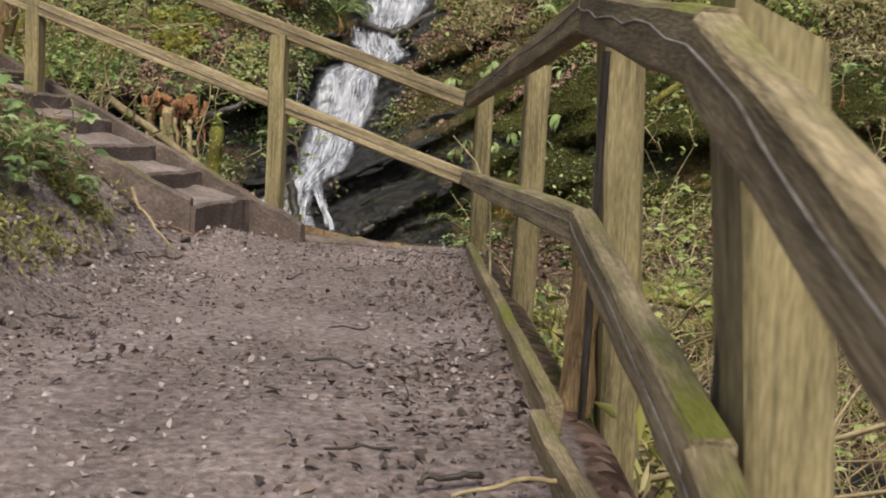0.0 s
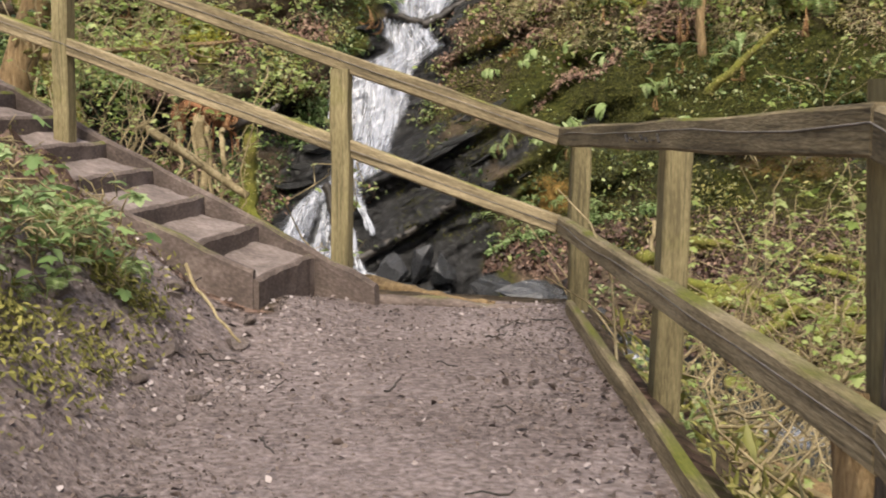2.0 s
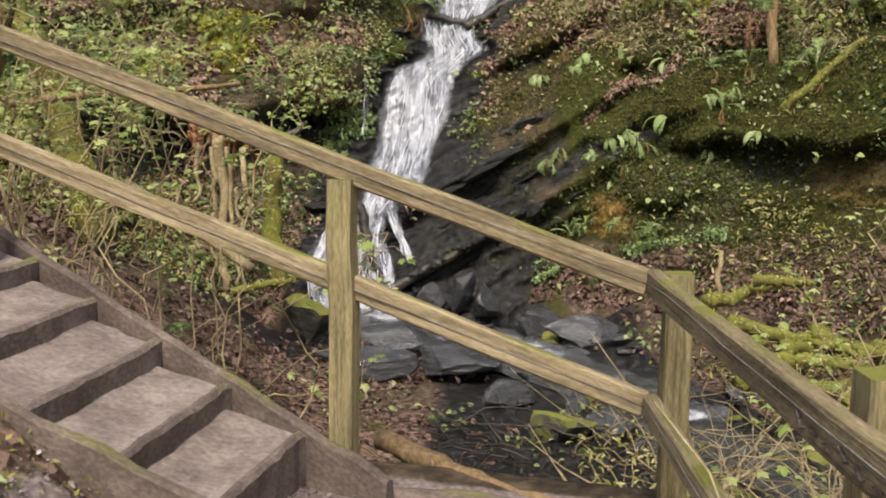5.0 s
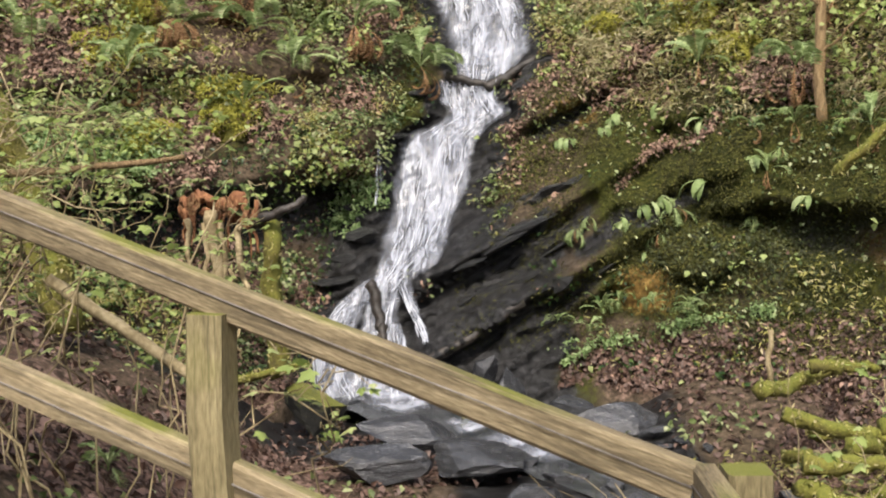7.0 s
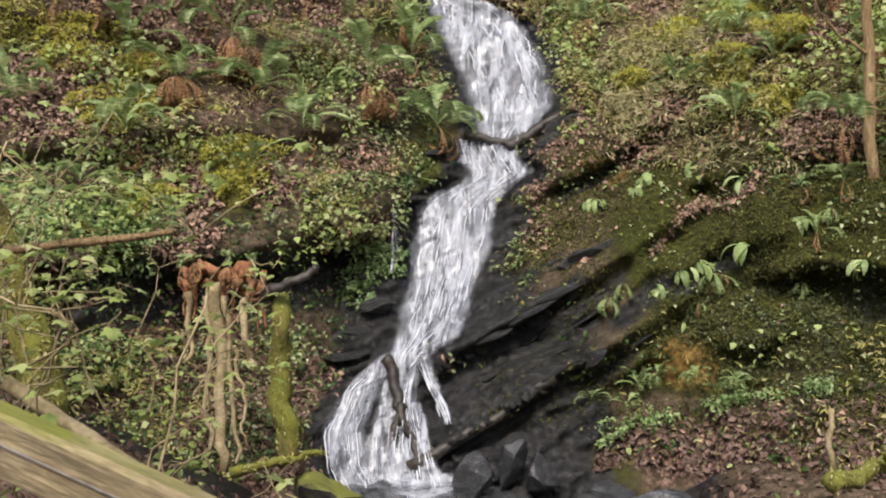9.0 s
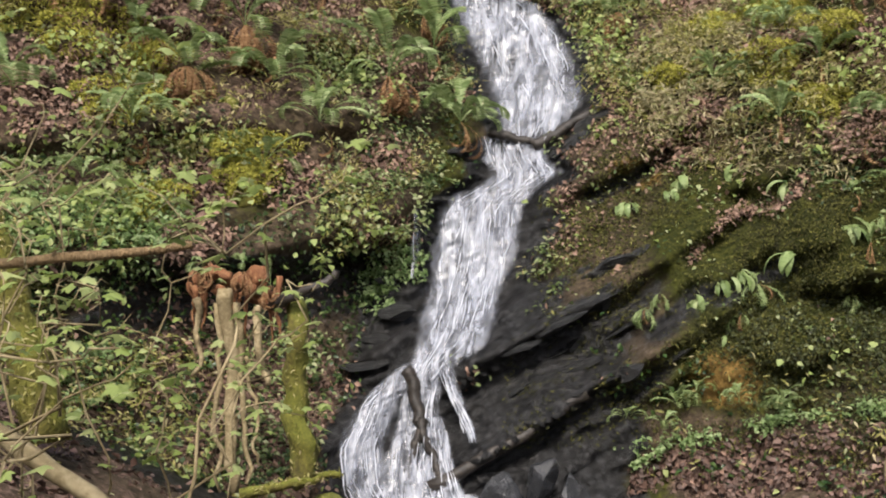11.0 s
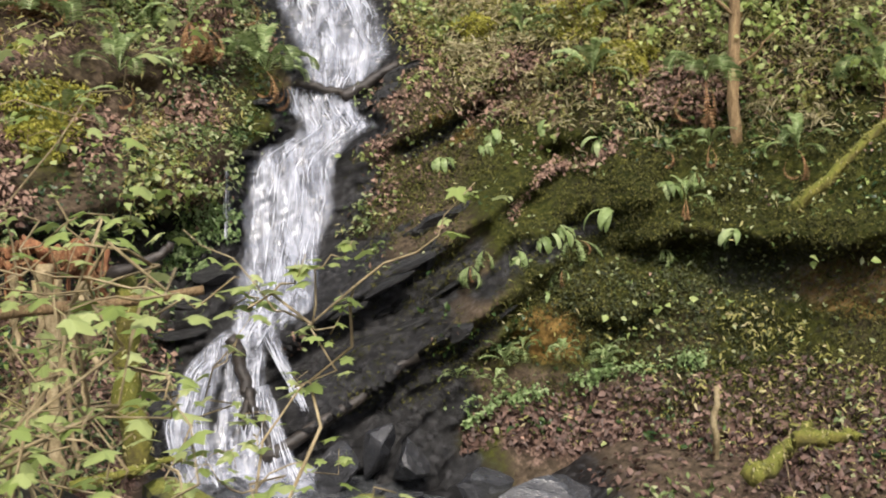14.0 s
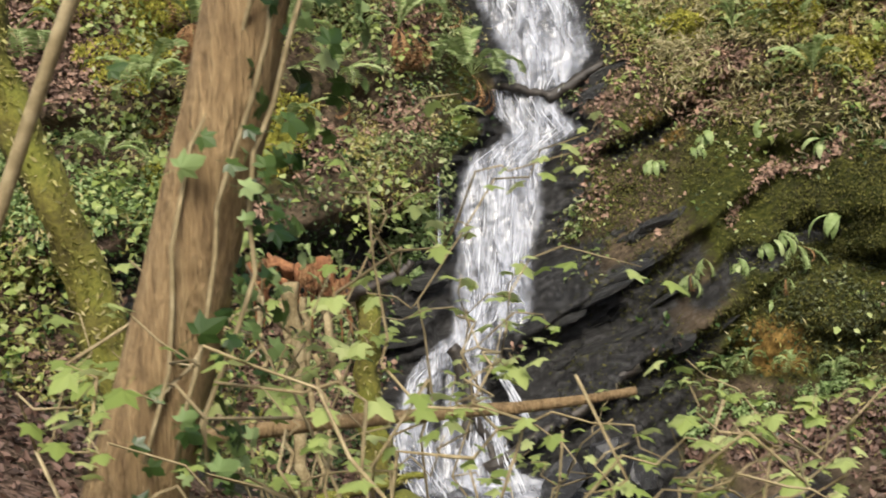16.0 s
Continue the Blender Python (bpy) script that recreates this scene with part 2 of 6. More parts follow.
CREEK = material("dark_creek_water", [(0.02, 0.022, 0.023), (0.045, 0.048, 0.05), (0.09, 0.092, 0.095)], 3, 12, 0.16, 0.7, spec=0.6, dist=0.02)
STRAND = material("white_water_strand", [(0.36, 0.38, 0.43), (0.47, 0.49, 0.54), (0.58, 0.6, 0.65)], 6, 30, 0.3, 0.3, spec=0.5)
LEAF_MID = leaf_material("green_leaf", [(0.05, 0.075, 0.022), (0.14, 0.19, 0.06), (0.25, 0.3, 0.125), (0.42, 0.44, 0.25)])
LEAF_DARK = leaf_material("ivy_leaf", [(0.012, 0.03, 0.008), (0.03, 0.06, 0.014), (0.06, 0.1, 0.025)], 0.2, 0.35)
LEAF_CREEPER = leaf_material("dull_creeper_leaf", [(0.014, 0.02, 0.006), (0.04, 0.048, 0.014), (0.09, 0.1, 0.035)], 0.15, 0.6)
LEAF_YELLOW = leaf_material("yellow_green_leaf", [(0.11, 0.115, 0.024), (0.23, 0.225, 0.055), (0.38, 0.35, 0.12), (0.45, 0.39, 0.22)])
LEAF_BRIGHT = leaf_material("fresh_spring_leaf", [(0.2, 0.27, 0.065), (0.31, 0.385, 0.12), (0.44, 0.49, 0.21)], 0.45)
LEAF_STRAW = leaf_material("dry_straw_grass", [(0.2, 0.18, 0.085), (0.34, 0.3, 0.16), (0.5, 0.45, 0.28)], 0.3, 0.8)
LEAF_BANK = leaf_material("soft_green_leaf", [(0.13, 0.21, 0.07), (0.24, 0.34, 0.13), (0.36, 0.45, 0.22)], 0.4)
BITS = leaf_material("dark_bark_bits", [(0.04, 0.03, 0.026), (0.09, 0.067, 0.058), (0.15, 0.115, 0.1)], 0.0, 0.9)
GRIT = leaf_material("pale_grit", [(0.14, 0.11, 0.1), (0.24, 0.2, 0.19), (0.36, 0.31, 0.3)], 0.0, 0.9)
LEAF_CUSHION = leaf_material("bright_moss_cushion", [(0.16, 0.16, 0.02), (0.27, 0.26, 0.04), (0.4, 0.37, 0.08)], 0.2, 0.9)
LEAF_BANKMOSS = leaf_material("olive_bank_moss", [(0.07, 0.07, 0.018), (0.16, 0.152, 0.04), (0.29, 0.265, 0.075)], 0.1, 0.9)
LEAF_MOSS = leaf_material("dark_moss", [(0.016, 0.018, 0.004), (0.046, 0.047, 0.01), (0.125, 0.118, 0.026)], 0.1, 0.9)
LEAF_DEAD = leaf_material("dead_leaf", [(0.06, 0.034, 0.024), (0.15, 0.092, 0.068), (0.33, 0.208, 0.15), (0.25, 0.168, 0.13)], 0.1, 0.8)
LEAF_WET = leaf_material("wet_dead_leaf", [(0.028, 0.016, 0.011), (0.075, 0.043, 0.031), (0.16, 0.097, 0.074), (0.1, 0.07, 0.058)], 0.05, 0.6)
FERN = leaf_material("fern_frond", [(0.13, 0.19, 0.06), (0.24, 0.32, 0.12), (0.38, 0.45, 0.22)], 0.3)
FERN_DEAD = leaf_material("dead_fern_frond", [(0.12, 0.06, 0.025), (0.24, 0.13, 0.06), (0.32, 0.2, 0.1)], 0.15, 0.9)


# ---- building helpers ----
def part(name, bm, mat, parent=None, label=""):
    me = bpy.data.meshes.new(name)
    bm.normal_update()
    bm.to_mesh(me)
    bm.free()
    me.materials.append(mat)
    ob = new(name, me)
    ob.parent = parent
    if label:
        ob["label"] = label
    return ob


def raw_mesh(name, verts, faces, mat, parent=None, label="", smooth=False):
    """A mesh from numpy arrays: verts (n, 3), faces (m, k)."""
    me = bpy.data.meshes.new(name)
    k = faces.shape[1]
    me.vertices.add(len(verts))
    me.vertices.foreach_set("co", np.ascontiguousarray(verts, dtype=np.float32).ravel())
    me.loops.add(faces.size)
    me.loops.foreach_set("vertex_index", np.ascontiguousarray(faces, dtype=np.int32).ravel())
    me.polygons.add(len(faces))
    me.polygons.foreach_set("loop_start", np.arange(len(faces), dtype=np.int32) * k)
    if smooth:
        me.polygons.foreach_set("use_smooth", np.ones(len(faces), dtype=bool))
    me.update(calc_edges=True)
    me.validate()
    me.materials.append(mat)
    ob = new(name, me)
    ob.parent = parent
    if label:
        ob["label"] = label
    return ob


def smooth(a, b, v):
    t = np.clip((np.asarray(v, dtype=float) - a) / (b - a), 0, 1)
    return t * t * (3 - 2 * t)


def fbm(x, y, seed=0, octaves=4):
    """Cheap value noise on arrays, about -1 to 1."""
    x, y = np.asarray(x, dtype=float), np.asarray(y, dtype=float)
    total, amp, norm = 0.0, 1.0, 0.0
    for o in range(octaves):
        xi, yi = np.floor(x), np.floor(y)
        fx, fy = x - xi, y - yi
        fx, fy = fx * fx * (3 - 2 * fx), fy * fy * (3 - 2 * fy)

        def h(i, j):
            s = np.sin(i * 127.1 + j * 311.7 + (seed + o) * 74.7) * 43758.5453
            return (s - np.floor(s)) * 2 - 1
        total = total + amp * ((h(xi, yi) * (1 - fx) + h(xi + 1, yi) * fx) * (1 - fy) + (h(xi, yi + 1) * (1 - fx) + h(xi + 1, yi + 1) * fx) * fy)
        norm += amp
        amp *= 0.5
        x, y = x * 2.03, y * 2.03
    return total / norm


def grid_faces(nu, nv):
    i = np.arange(nu * nv).reshape(nv, nu)
    return np.stack([i[:-1, :-1], i[:-1, 1:], i[1:, 1:], i[1:, :-1]], -1).reshape(-1, 4)


def put_mask(ob, name, values):
    at = ob.data.attributes.new(name, "FLOAT", "POINT")
    at.data.foreach_set("value", np.ascontiguousarray(values, dtype=np.float32).ravel())


# ---- the shape of the land ----
def soft_pos(v):
    return 0.5 * (v + np.sqrt(v * v + 0.3))


def slope_plain(x, z):
    return 21.3 + 0.9 * (z + 1) - 0.9 * soft_pos(-3 - x) - 0.9 * soft_pos(x - 1.5)


# left and right edge of the falling water at each height
FALL = [(6.9, -3.0, -2.3), (6.35, -2.91, -2.26), (5.73, -2.7, -1.02), (5.0, -2.39, -0.61), (3.9, -1.93, -0.38), (3.38, -1.75, -0.85),
        (3.2, -2.13, -1.14), (2.7, -2.01, -0.77), (2.43, -2.44, -1.25), (2.15, -2.71, -1.37), (1.39, -2.77, -1.46), (0.75, -2.77, -1.65),
        (0.37, -2.79, -1.8), (0.08, -2.83, -2.34), (-0.25, -3.3, -2.23), (-0.65, -3.66, -1.9), (-1.15, -3.5, -2.1), (-1.5, -3.2, -2.0)]
_F = np.array(FALL)[::-1]


def fall_edges(z):
    return np.interp(z, _F[:, 0], _F[:, 1]), np.interp(z, _F[:, 0], _F[:, 2])


def ledge(x, z, x0, z0, slope, reach, a, xa, xb, thick=0.9, stray=1.0):
    """A rock ledge along a rising line: proud just above it, undercut below."""
    dz = z - (z0 + slope * (x - x0)) + stray * (0.28 * fbm(x * 1.1, z * 0.4 + x0, 9) + 0.1 * fbm(x * 4, z * 3, 10))
    inside = smooth(xa - 0.5, xa + 0.3, x) * (1 - smooth(xb - 0.4, xb + 0.6, x))
    return inside * a * smooth(-0.3, 0.1, dz) * np.exp(-np.clip(dz, 0, 9) / thick)


def slope_y(x, z):
    """The steep far side of the ravine, as a depth over x and z."""
    x, z = np.asarray(x, dtype=float), np.asarray(z, dtype=float)
    y = slope_plain(x, z)
    l, r = fall_edges(z)
    mid, half = (l + r) / 2, (r - l) / 2 + 0.25
    y = y + 0.45 * np.exp(-((x - mid) / half) ** 4) * smooth(0.2, 1.2, z)
    y = y - ledge(x, z, -2.35, -0.12, 0.55, 0, 0.75, -2.2, 1.6, 0.45, 0.25)
    y = y - ledge(x, z, -1.53, -0.74, 0.54, 0, 0.8, -1.9, 1.5, 0.4, 0.25)
    y = y - ledge(x, z, -0.77, 2.6, 0.42, 0, 0.7, -0.7, 2.6, 1.2)
    y = y - ledge(x, z, -4.0, 1.7, 0.05, 0, 1.0, -7.5, -3.2, 1.5)
    y = y - ledge(x, z, -3.2, 2.25, 0.1, 0, 0.5, -3.6, -2.7, 1.0)
    y = y - ledge(x, z, 5.0, 1.45, 0.12, 0, 0.75, 2.4, 9.0, 1.6)
    y = y - ledge(x, z, 0.0, 0.75, 0.42, 0, 0.55, -0.3, 2.8, 0.7)
    y = y - ledge(x, z, 1.0, 0.1, 0.25, 0, 0.4, 0.4, 3.0, 0.6)
    y = y - ledge(x, z, 2.5, 2.7, 0.3, 0, 0.55, 1.0, 6.0, 0.9)
    y = y - ledge(x, z, 2.0, 4.4, 0.2, 0, 0.5, 0.6, 6.5, 0.9)
    y = y - ledge(x, z, -6.0, 3.3, 0.1, 0, 0.5, -9.0, -3.4, 0.9)
    y = y - ledge(x, z, -6.0, 4.9, -0.1, 0, 0.5, -9.5, -3.6, 0.9)
    y = y + 0.5 * smooth(2.0, 3.0, x) * (1 - smooth(7.5, 9.0, x)) * smooth(-0.7, 0.0, z) * (1 - smooth(0.9, 1.3, z))
    y = y - 0.5 * np.exp(-((x - 2.55) / 0.85) ** 2 - ((z - 0.3) / 0.6) ** 2)
    y = y + 0.7 * hollow(x, z)
    # wet rock, plus the shade bands painted below the ledges
    wet = rock_shade_mask(x, z)
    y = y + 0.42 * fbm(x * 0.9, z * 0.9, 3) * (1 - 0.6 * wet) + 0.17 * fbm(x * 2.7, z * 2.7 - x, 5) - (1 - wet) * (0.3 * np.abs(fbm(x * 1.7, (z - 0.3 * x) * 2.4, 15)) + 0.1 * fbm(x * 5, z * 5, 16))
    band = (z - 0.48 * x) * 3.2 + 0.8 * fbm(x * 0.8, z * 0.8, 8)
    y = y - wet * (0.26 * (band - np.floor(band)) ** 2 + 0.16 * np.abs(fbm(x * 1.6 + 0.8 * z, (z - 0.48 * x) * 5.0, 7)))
    return y


def hollow(x, z):
    """The undercut behind the rotten stump."""
    e = 0.3 * fbm(x * 1.3, z * 1.3, 17)
    return smooth(-6.7, -6.0, x + e) * (1 - smooth(-3.6, -3.1, x + e)) * smooth(-0.7, -0.2, z + e) * (1 - smooth(1.2, 1.6, z + e))


def rock_shade_mask(x, z):
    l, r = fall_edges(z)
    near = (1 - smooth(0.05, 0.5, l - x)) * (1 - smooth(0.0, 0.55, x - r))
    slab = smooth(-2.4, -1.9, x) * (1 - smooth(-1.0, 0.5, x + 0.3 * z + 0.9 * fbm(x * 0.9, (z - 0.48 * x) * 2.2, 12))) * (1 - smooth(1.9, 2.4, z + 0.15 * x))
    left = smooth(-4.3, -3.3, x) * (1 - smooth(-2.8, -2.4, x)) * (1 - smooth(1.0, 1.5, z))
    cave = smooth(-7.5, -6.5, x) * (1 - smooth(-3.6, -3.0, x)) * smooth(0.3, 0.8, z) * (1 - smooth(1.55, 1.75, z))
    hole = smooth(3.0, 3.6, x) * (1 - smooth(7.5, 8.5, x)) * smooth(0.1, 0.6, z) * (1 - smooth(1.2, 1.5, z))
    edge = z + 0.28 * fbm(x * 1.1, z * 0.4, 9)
    # dark bands below the ledges: wet rock with its undercut shade painted in
    undercut_shade = [np.exp(-(((edge - z0 - k * (x - x0)) + 0.28) / 0.2) ** 2) * smooth(xa - 0.3, xa + 0.3, x) * (1 - smooth(xb - 0.4, xb + 0.4, x))
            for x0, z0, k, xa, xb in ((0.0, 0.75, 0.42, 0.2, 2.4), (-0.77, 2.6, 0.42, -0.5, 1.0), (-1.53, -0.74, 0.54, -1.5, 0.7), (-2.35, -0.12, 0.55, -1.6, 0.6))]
    return np.clip(np.maximum.reduce([near, slab, left, cave * 0.6, hole * 0.5] + [0.85 * k for k in undercut_shade]), 0, 1)


def trail_z(y):
    return np.interp(y, [-9, 0, 0.9, 2.5, 7.2], [-1.0, 0.08, 0.24, 0.46, 0.47])


def kerb_x(y):
    return np.interp(y, [-3, 0.3, 2.7, 6.74], [0.2, 0.27, 0.31, 0.19])


# middle line of the creek: x, y, height of the water, half width
CREEK_LINE = [(-2.7, 20.9, -1.42, 0.8), (-1.4, 19.6, -1.66, 0.8), (-0.1, 18.6, -1.74, 0.75), (1.3, 17.0, -1.86, 0.6), (2.5, 14.8, -1.98, 0.55),
              (3.35, 12.8, -2.1, 0.6), (4.0, 9.0, -2.28, 0.6), (4.4, 3.0, -2.5, 0.6), (4.6, -6.0, -2.8, 0.6)]


def creek_distance(x, y):
    best = np.full(np.shape(x), 99.0)
    for (ax, ay, _, _), (bx, by, _, _) in zip(CREEK_LINE, CREEK_LINE[1:]):
        dx, dy = bx - ax, by - ay
        k = np.clip(((x - ax) * dx + (y - ay) * dy) / (dx * dx + dy * dy), 0, 1)
        best = np.minimum(best, np.hypot(x - ax - k * dx, y - ay - k * dy))
    return best


def ground_z(x, y):
    x, y = np.asarray(x, dtype=float), np.asarray(y, dtype=float)
    nf = (x - 0.2) * 0.2346 + (y - 6.75) * 0.972
    dr = x - kerb_x(y) - 0.1
    d = np.maximum(nf - 0.38, dr)
    rise = 0.44 * np.clip(-1.33 - x, 0, 3.6)
    steps = smooth(6.16, 6.26, y + 0.05 * x)
    z = trail_z(np.clip(y, -9, 7.2)) + rise * steps - 0.03 * steps * smooth(-1.3, -1.5, x)
    z = z + 0.13 * np.exp(-((x + 1.35) / 0.45) ** 2 - ((y - 6.35) / 0.6) ** 2) * (1 - steps * smooth(-1.3, -1.4, x))
    bank = (smooth(1.3, 2.1, -x) * 0.55 + np.clip(-x - 1.9, 0, 9) * 0.55) * (1 - steps) * 0.9
    bank = bank * smooth(-3, 2.5, y) + np.clip(-x - 1.2, 0, 9) * 0.35 * (1 - smooth(-3, 2.5, y))
    z = z + bank + 0.012 * fbm(x * 2, y * 2, 21) + bank * (0.3 * fbm(x * 1.7, y * 1.7, 22) + 0.28 * fbm(x * 4.5, y * 4.5, 26))
    out = smooth(0.0, 0.25, d)
    s = 0.26 + 0.2 * smooth(-5, -0.5, x) + 0.28 * smooth(0.3, 1.5, x)
    base = trail_z(np.clip(y, -9, 7.2)) + 0.44 * np.clip(-1.33 - x, 0, 9)
    low = base - s * np.clip(d, 0, 99) - 0.32 + (0.12 * fbm(x * 1.1, y * 1.1, 23) + 0.05 * fbm(x * 4, y * 4, 24)) * smooth(0.2, 1.5, d)
    bed = -1.72 - 0.025 * (21 - y) + 0.1 * fbm(x * 1.3, y * 1.3, 25)
    bed = bed + 0.55 * np.clip(x - 4.8 - 0.12 * (y - 10), 0, 30) + 0.55 * smooth(0.6, 2.2, x) * smooth(17.5, 19.5, y)
    cd = creek_distance(x, y)
    bed = bed - 0.22 * (1 - smooth(0.3, 0.9, cd))
    low = np.log(np.exp(np.clip(low * 4, -60, 60)) + np.exp(np.clip(bed * 4, -60, 60))) / 4
    return z * (1 - out) + low * out


# far hillside sheet
_xs, _zs = np.arange(-15, 15.01, 0.075), np.concatenate([np.arange(-2.6, 7, 0.06), np.arange(7, 16, 0.25)])
X, Z = np.meshgrid(_xs, _zs)
Y = slope_y(X, Z)
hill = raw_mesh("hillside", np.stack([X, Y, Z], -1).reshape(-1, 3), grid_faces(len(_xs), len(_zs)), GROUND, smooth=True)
rm = rock_shade_mask(X, Z)
# bare rock and the ledges' painted shade share this dark layer
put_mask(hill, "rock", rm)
put_mask(hill, "ochre", sum(np.exp(-((X - ox) / wx) ** 2 - ((Z - oz) / wz) ** 2) for ox, oz, wx, wz in ((1.3, -0.05, 0.55, 0.42), (5.0, 0.7, 0.9, 0.4), (0.3, 2.7, 0.5, 0.3))))
put_mask(hill, "growth", np.clip(0.3 + 0.6 * fbm(X * 0.8, Z * 0.8, 31) + 0.4 * smooth(-0.5, 1, X) * smooth(3.6, 2.4, Z), 0, 1) * (1 - smooth(0.3, 1.0, X) * smooth(-0.35, -0.7, Z)))
FOOT = smooth(0.3, 1.0, X) * smooth(-0.6, -0.9, Z)
put_mask(hill, "litter", np.clip(0.35 + 0.9 * fbm(X * 0.7 + 9, Z * 1.1, 33) + 0.35 * smooth(-2.8, -4, X) - 0.3 * smooth(-0.5, 1, X) * smooth(3.6, 2.4, Z) + 0.35 * FOOT, 0, 1) * (1 - rm))
put_mask(hill, "gravel", np.zeros(X.shape))
tagged(hill, "steep mossy ravine side with wet dark rock and leaf litter", "hillside", kind="structure")

# near ground sheet
_xs = np.concatenate([np.arange(-60, -6, 1.5), np.arange(-6, -2.4, 0.12), np.arange(-2.4, 1.2, 0.05), np.arange(1.2, 7, 0.12), np.arange(7, 61, 1.5)])
_ys = np.concatenate([np.arange(-60, -4, 1.5), np.arange(-4, 1.5, 0.15), np.arange(1.5, 8.5, 0.05), np.arange(8.5, 23, 0.12)])
X, Y = np.meshgrid(_xs, _ys)
Z = ground_z(X, Y)
ground = raw_mesh("ground", np.stack([X, Y, Z], -1).reshape(-1, 3), grid_faces(len(_xs), len(_ys)), GROUND, smooth=True)
nf = (X - 0.2) * 0.2346 + (Y - 6.75) * 0.972
inside = (1 - smooth(0.1, 0.3, nf)) * (1 - smooth(0, 0.1, X - kerb_x(Y)))
path = inside * smooth(-2.3, -1.7, X + 0.35 * fbm(X * 2, Y * 2, 41)) * (1 - smooth(6.0, 6.1, Y) * smooth(-1.1, -1.4, X))
bankside = 0.5 * inside * smooth(-2.6, -2.0, X) * smooth(1.5, 3, Y) * (1 - smooth(6.0, 6.2, Y))
put_mask(ground, "gravel", np.maximum(path, bankside))
CD = creek_distance(X, Y)
put_mask(ground, "rock", np.clip(1.0 - smooth(0.5, 1.3, CD) + 0.75 * smooth(-1.8, -0.9, X) * (1 - smooth(1.2, 2.2, X)) * smooth(12.0, 12.8, Y) + smooth(17, 19, Y) * smooth(0.5, -0.5, X), 0, 1))
put_mask(ground, "growth", np.clip(0.25 + 0.7 * fbm(X * 0.9, Y * 0.9, 42) - 0.3 * smooth(-1.5, -3, X) * smooth(9, 11, Y) - 0.6 * smooth(15.5, 17, Y), 0, 1) * (1 - path))
put_mask(ground, "litter", np.clip(0.7 + 0.8 * fbm(X * 0.6, Y * 0.6, 43) + 0.6 * (bankside > 0.1), 0, 1) * (1 - path))
tagged(ground, "trodden gravel trail and leaf-strewn forest ground", "ground", kind="structure")


# ---- water ----
def stream_edges(rows, z):
    r = np.array(rows)[::-1]
    return np.interp(z, r[:, 0], r[:, 1]), np.interp(z, r[:, 0], r[:, 2])


def water_y(x, z):
    """The front of the rock, evened out: the water jumps over its hollows."""
    y = [slope_y(x, z + d) + 0.9 * -d for d in (-0.24, -0.16, -0.08, 0.0, 0.08, 0.16, 0.24)]
    return 0.5 * np.mean(y, axis=0) + 0.5 * np.min(y, axis=0) - 0.04


def fall_sheet(rows, parent, off, seed, n=26, mat=None):
    zs = np.linspace(rows[0][0], rows[-1][0], int(abs(rows[0][0] - rows[-1][0]) * 26) + 6)
    U, Zz = np.meshgrid(np.linspace(0, 1, n), zs)
    l, r = stream_edges(rows, Zz)
    ragged = 0.09 * fbm(Zz * 4, np.round(U) * 7 + seed, seed) * np.abs(U * 2 - 1) ** 3
    Xx = l + (r - l) * U + ragged
    Yy = water_y(Xx, Zz) - off * (0.35 + np.sin(np.pi * np.clip(U, 0.02, 0.98)) * 0.65) - 0.05 * fbm(Xx * 7, Zz * 0.5, seed + 1)
    ob = raw_mesh("water_sheet", np.stack([Xx, Yy, Zz], -1).reshape(-1, 3), grid_faces(n, len(zs)), mat or FALLWATER, parent, smooth=True)
    v = (Zz - zs[-1]) / (zs[0] - zs[-1])
    put_mask(ob, "spread", smooth(0, 0.16, np.minimum(U, 1 - U) + 0.06 * fbm(Xx * 5, Zz * 2, seed)) * smooth(0, 0.05, v + 0.03 * fbm(Xx * 6, Zz, seed)) * smooth(0, 0.05, 1 - v + 0.03 * fbm(Xx * 6, Zz, seed + 2)))
    return ob


def strands(rows, count, parent, off, seed):
    """Thin white threads and drops of water running down a tier."""
    rng = np.random.default_rng(seed)
    V, Fc = [], []
    z_top, z_bot = rows[0][0], rows[-1][0]
    for k in range(count):
        u = rng.uniform(0.1, 0.9)
        a = rng.uniform(z_bot + 0.05, z_top)
        b = max(z_bot, a - rng.uniform(0.12, 0.7))
        zz = np.linspace(a, b, 9)
        l, r = stream_edges(rows, zz)
        xx = l + (r - l) * (u + 0.06 * fbm(zz * 3, zz * 0 + k, seed))
        w = rng.uniform(0.003, 0.009) * np.sin(np.linspace(0.25, 3.0, 9)) * rng.uniform(0.6, 1.3, 9)
        yy = water_y(xx, zz) - off - rng.uniform(0.0, 0.12)
        base = 27 * k
        V.append(np.stack([np.stack([xx - w, yy, zz], -1), np.stack([xx, yy - 0.8 * w, zz], -1), np.stack([xx + w, yy, zz], -1)], 1).reshape(-1, 3))
        i = np.arange(8) * 3 + base
        Fc.append(np.stack([i, i + 1, i + 4, i + 3], -1))
        Fc.append(np.stack([i + 1, i + 2, i + 5, i + 4], -1))
    ob = raw_mesh("spray", np.concatenate(V), np.concatenate(Fc), STRAND, parent, smooth=True)
    return tagged(ob, kind="stuff")


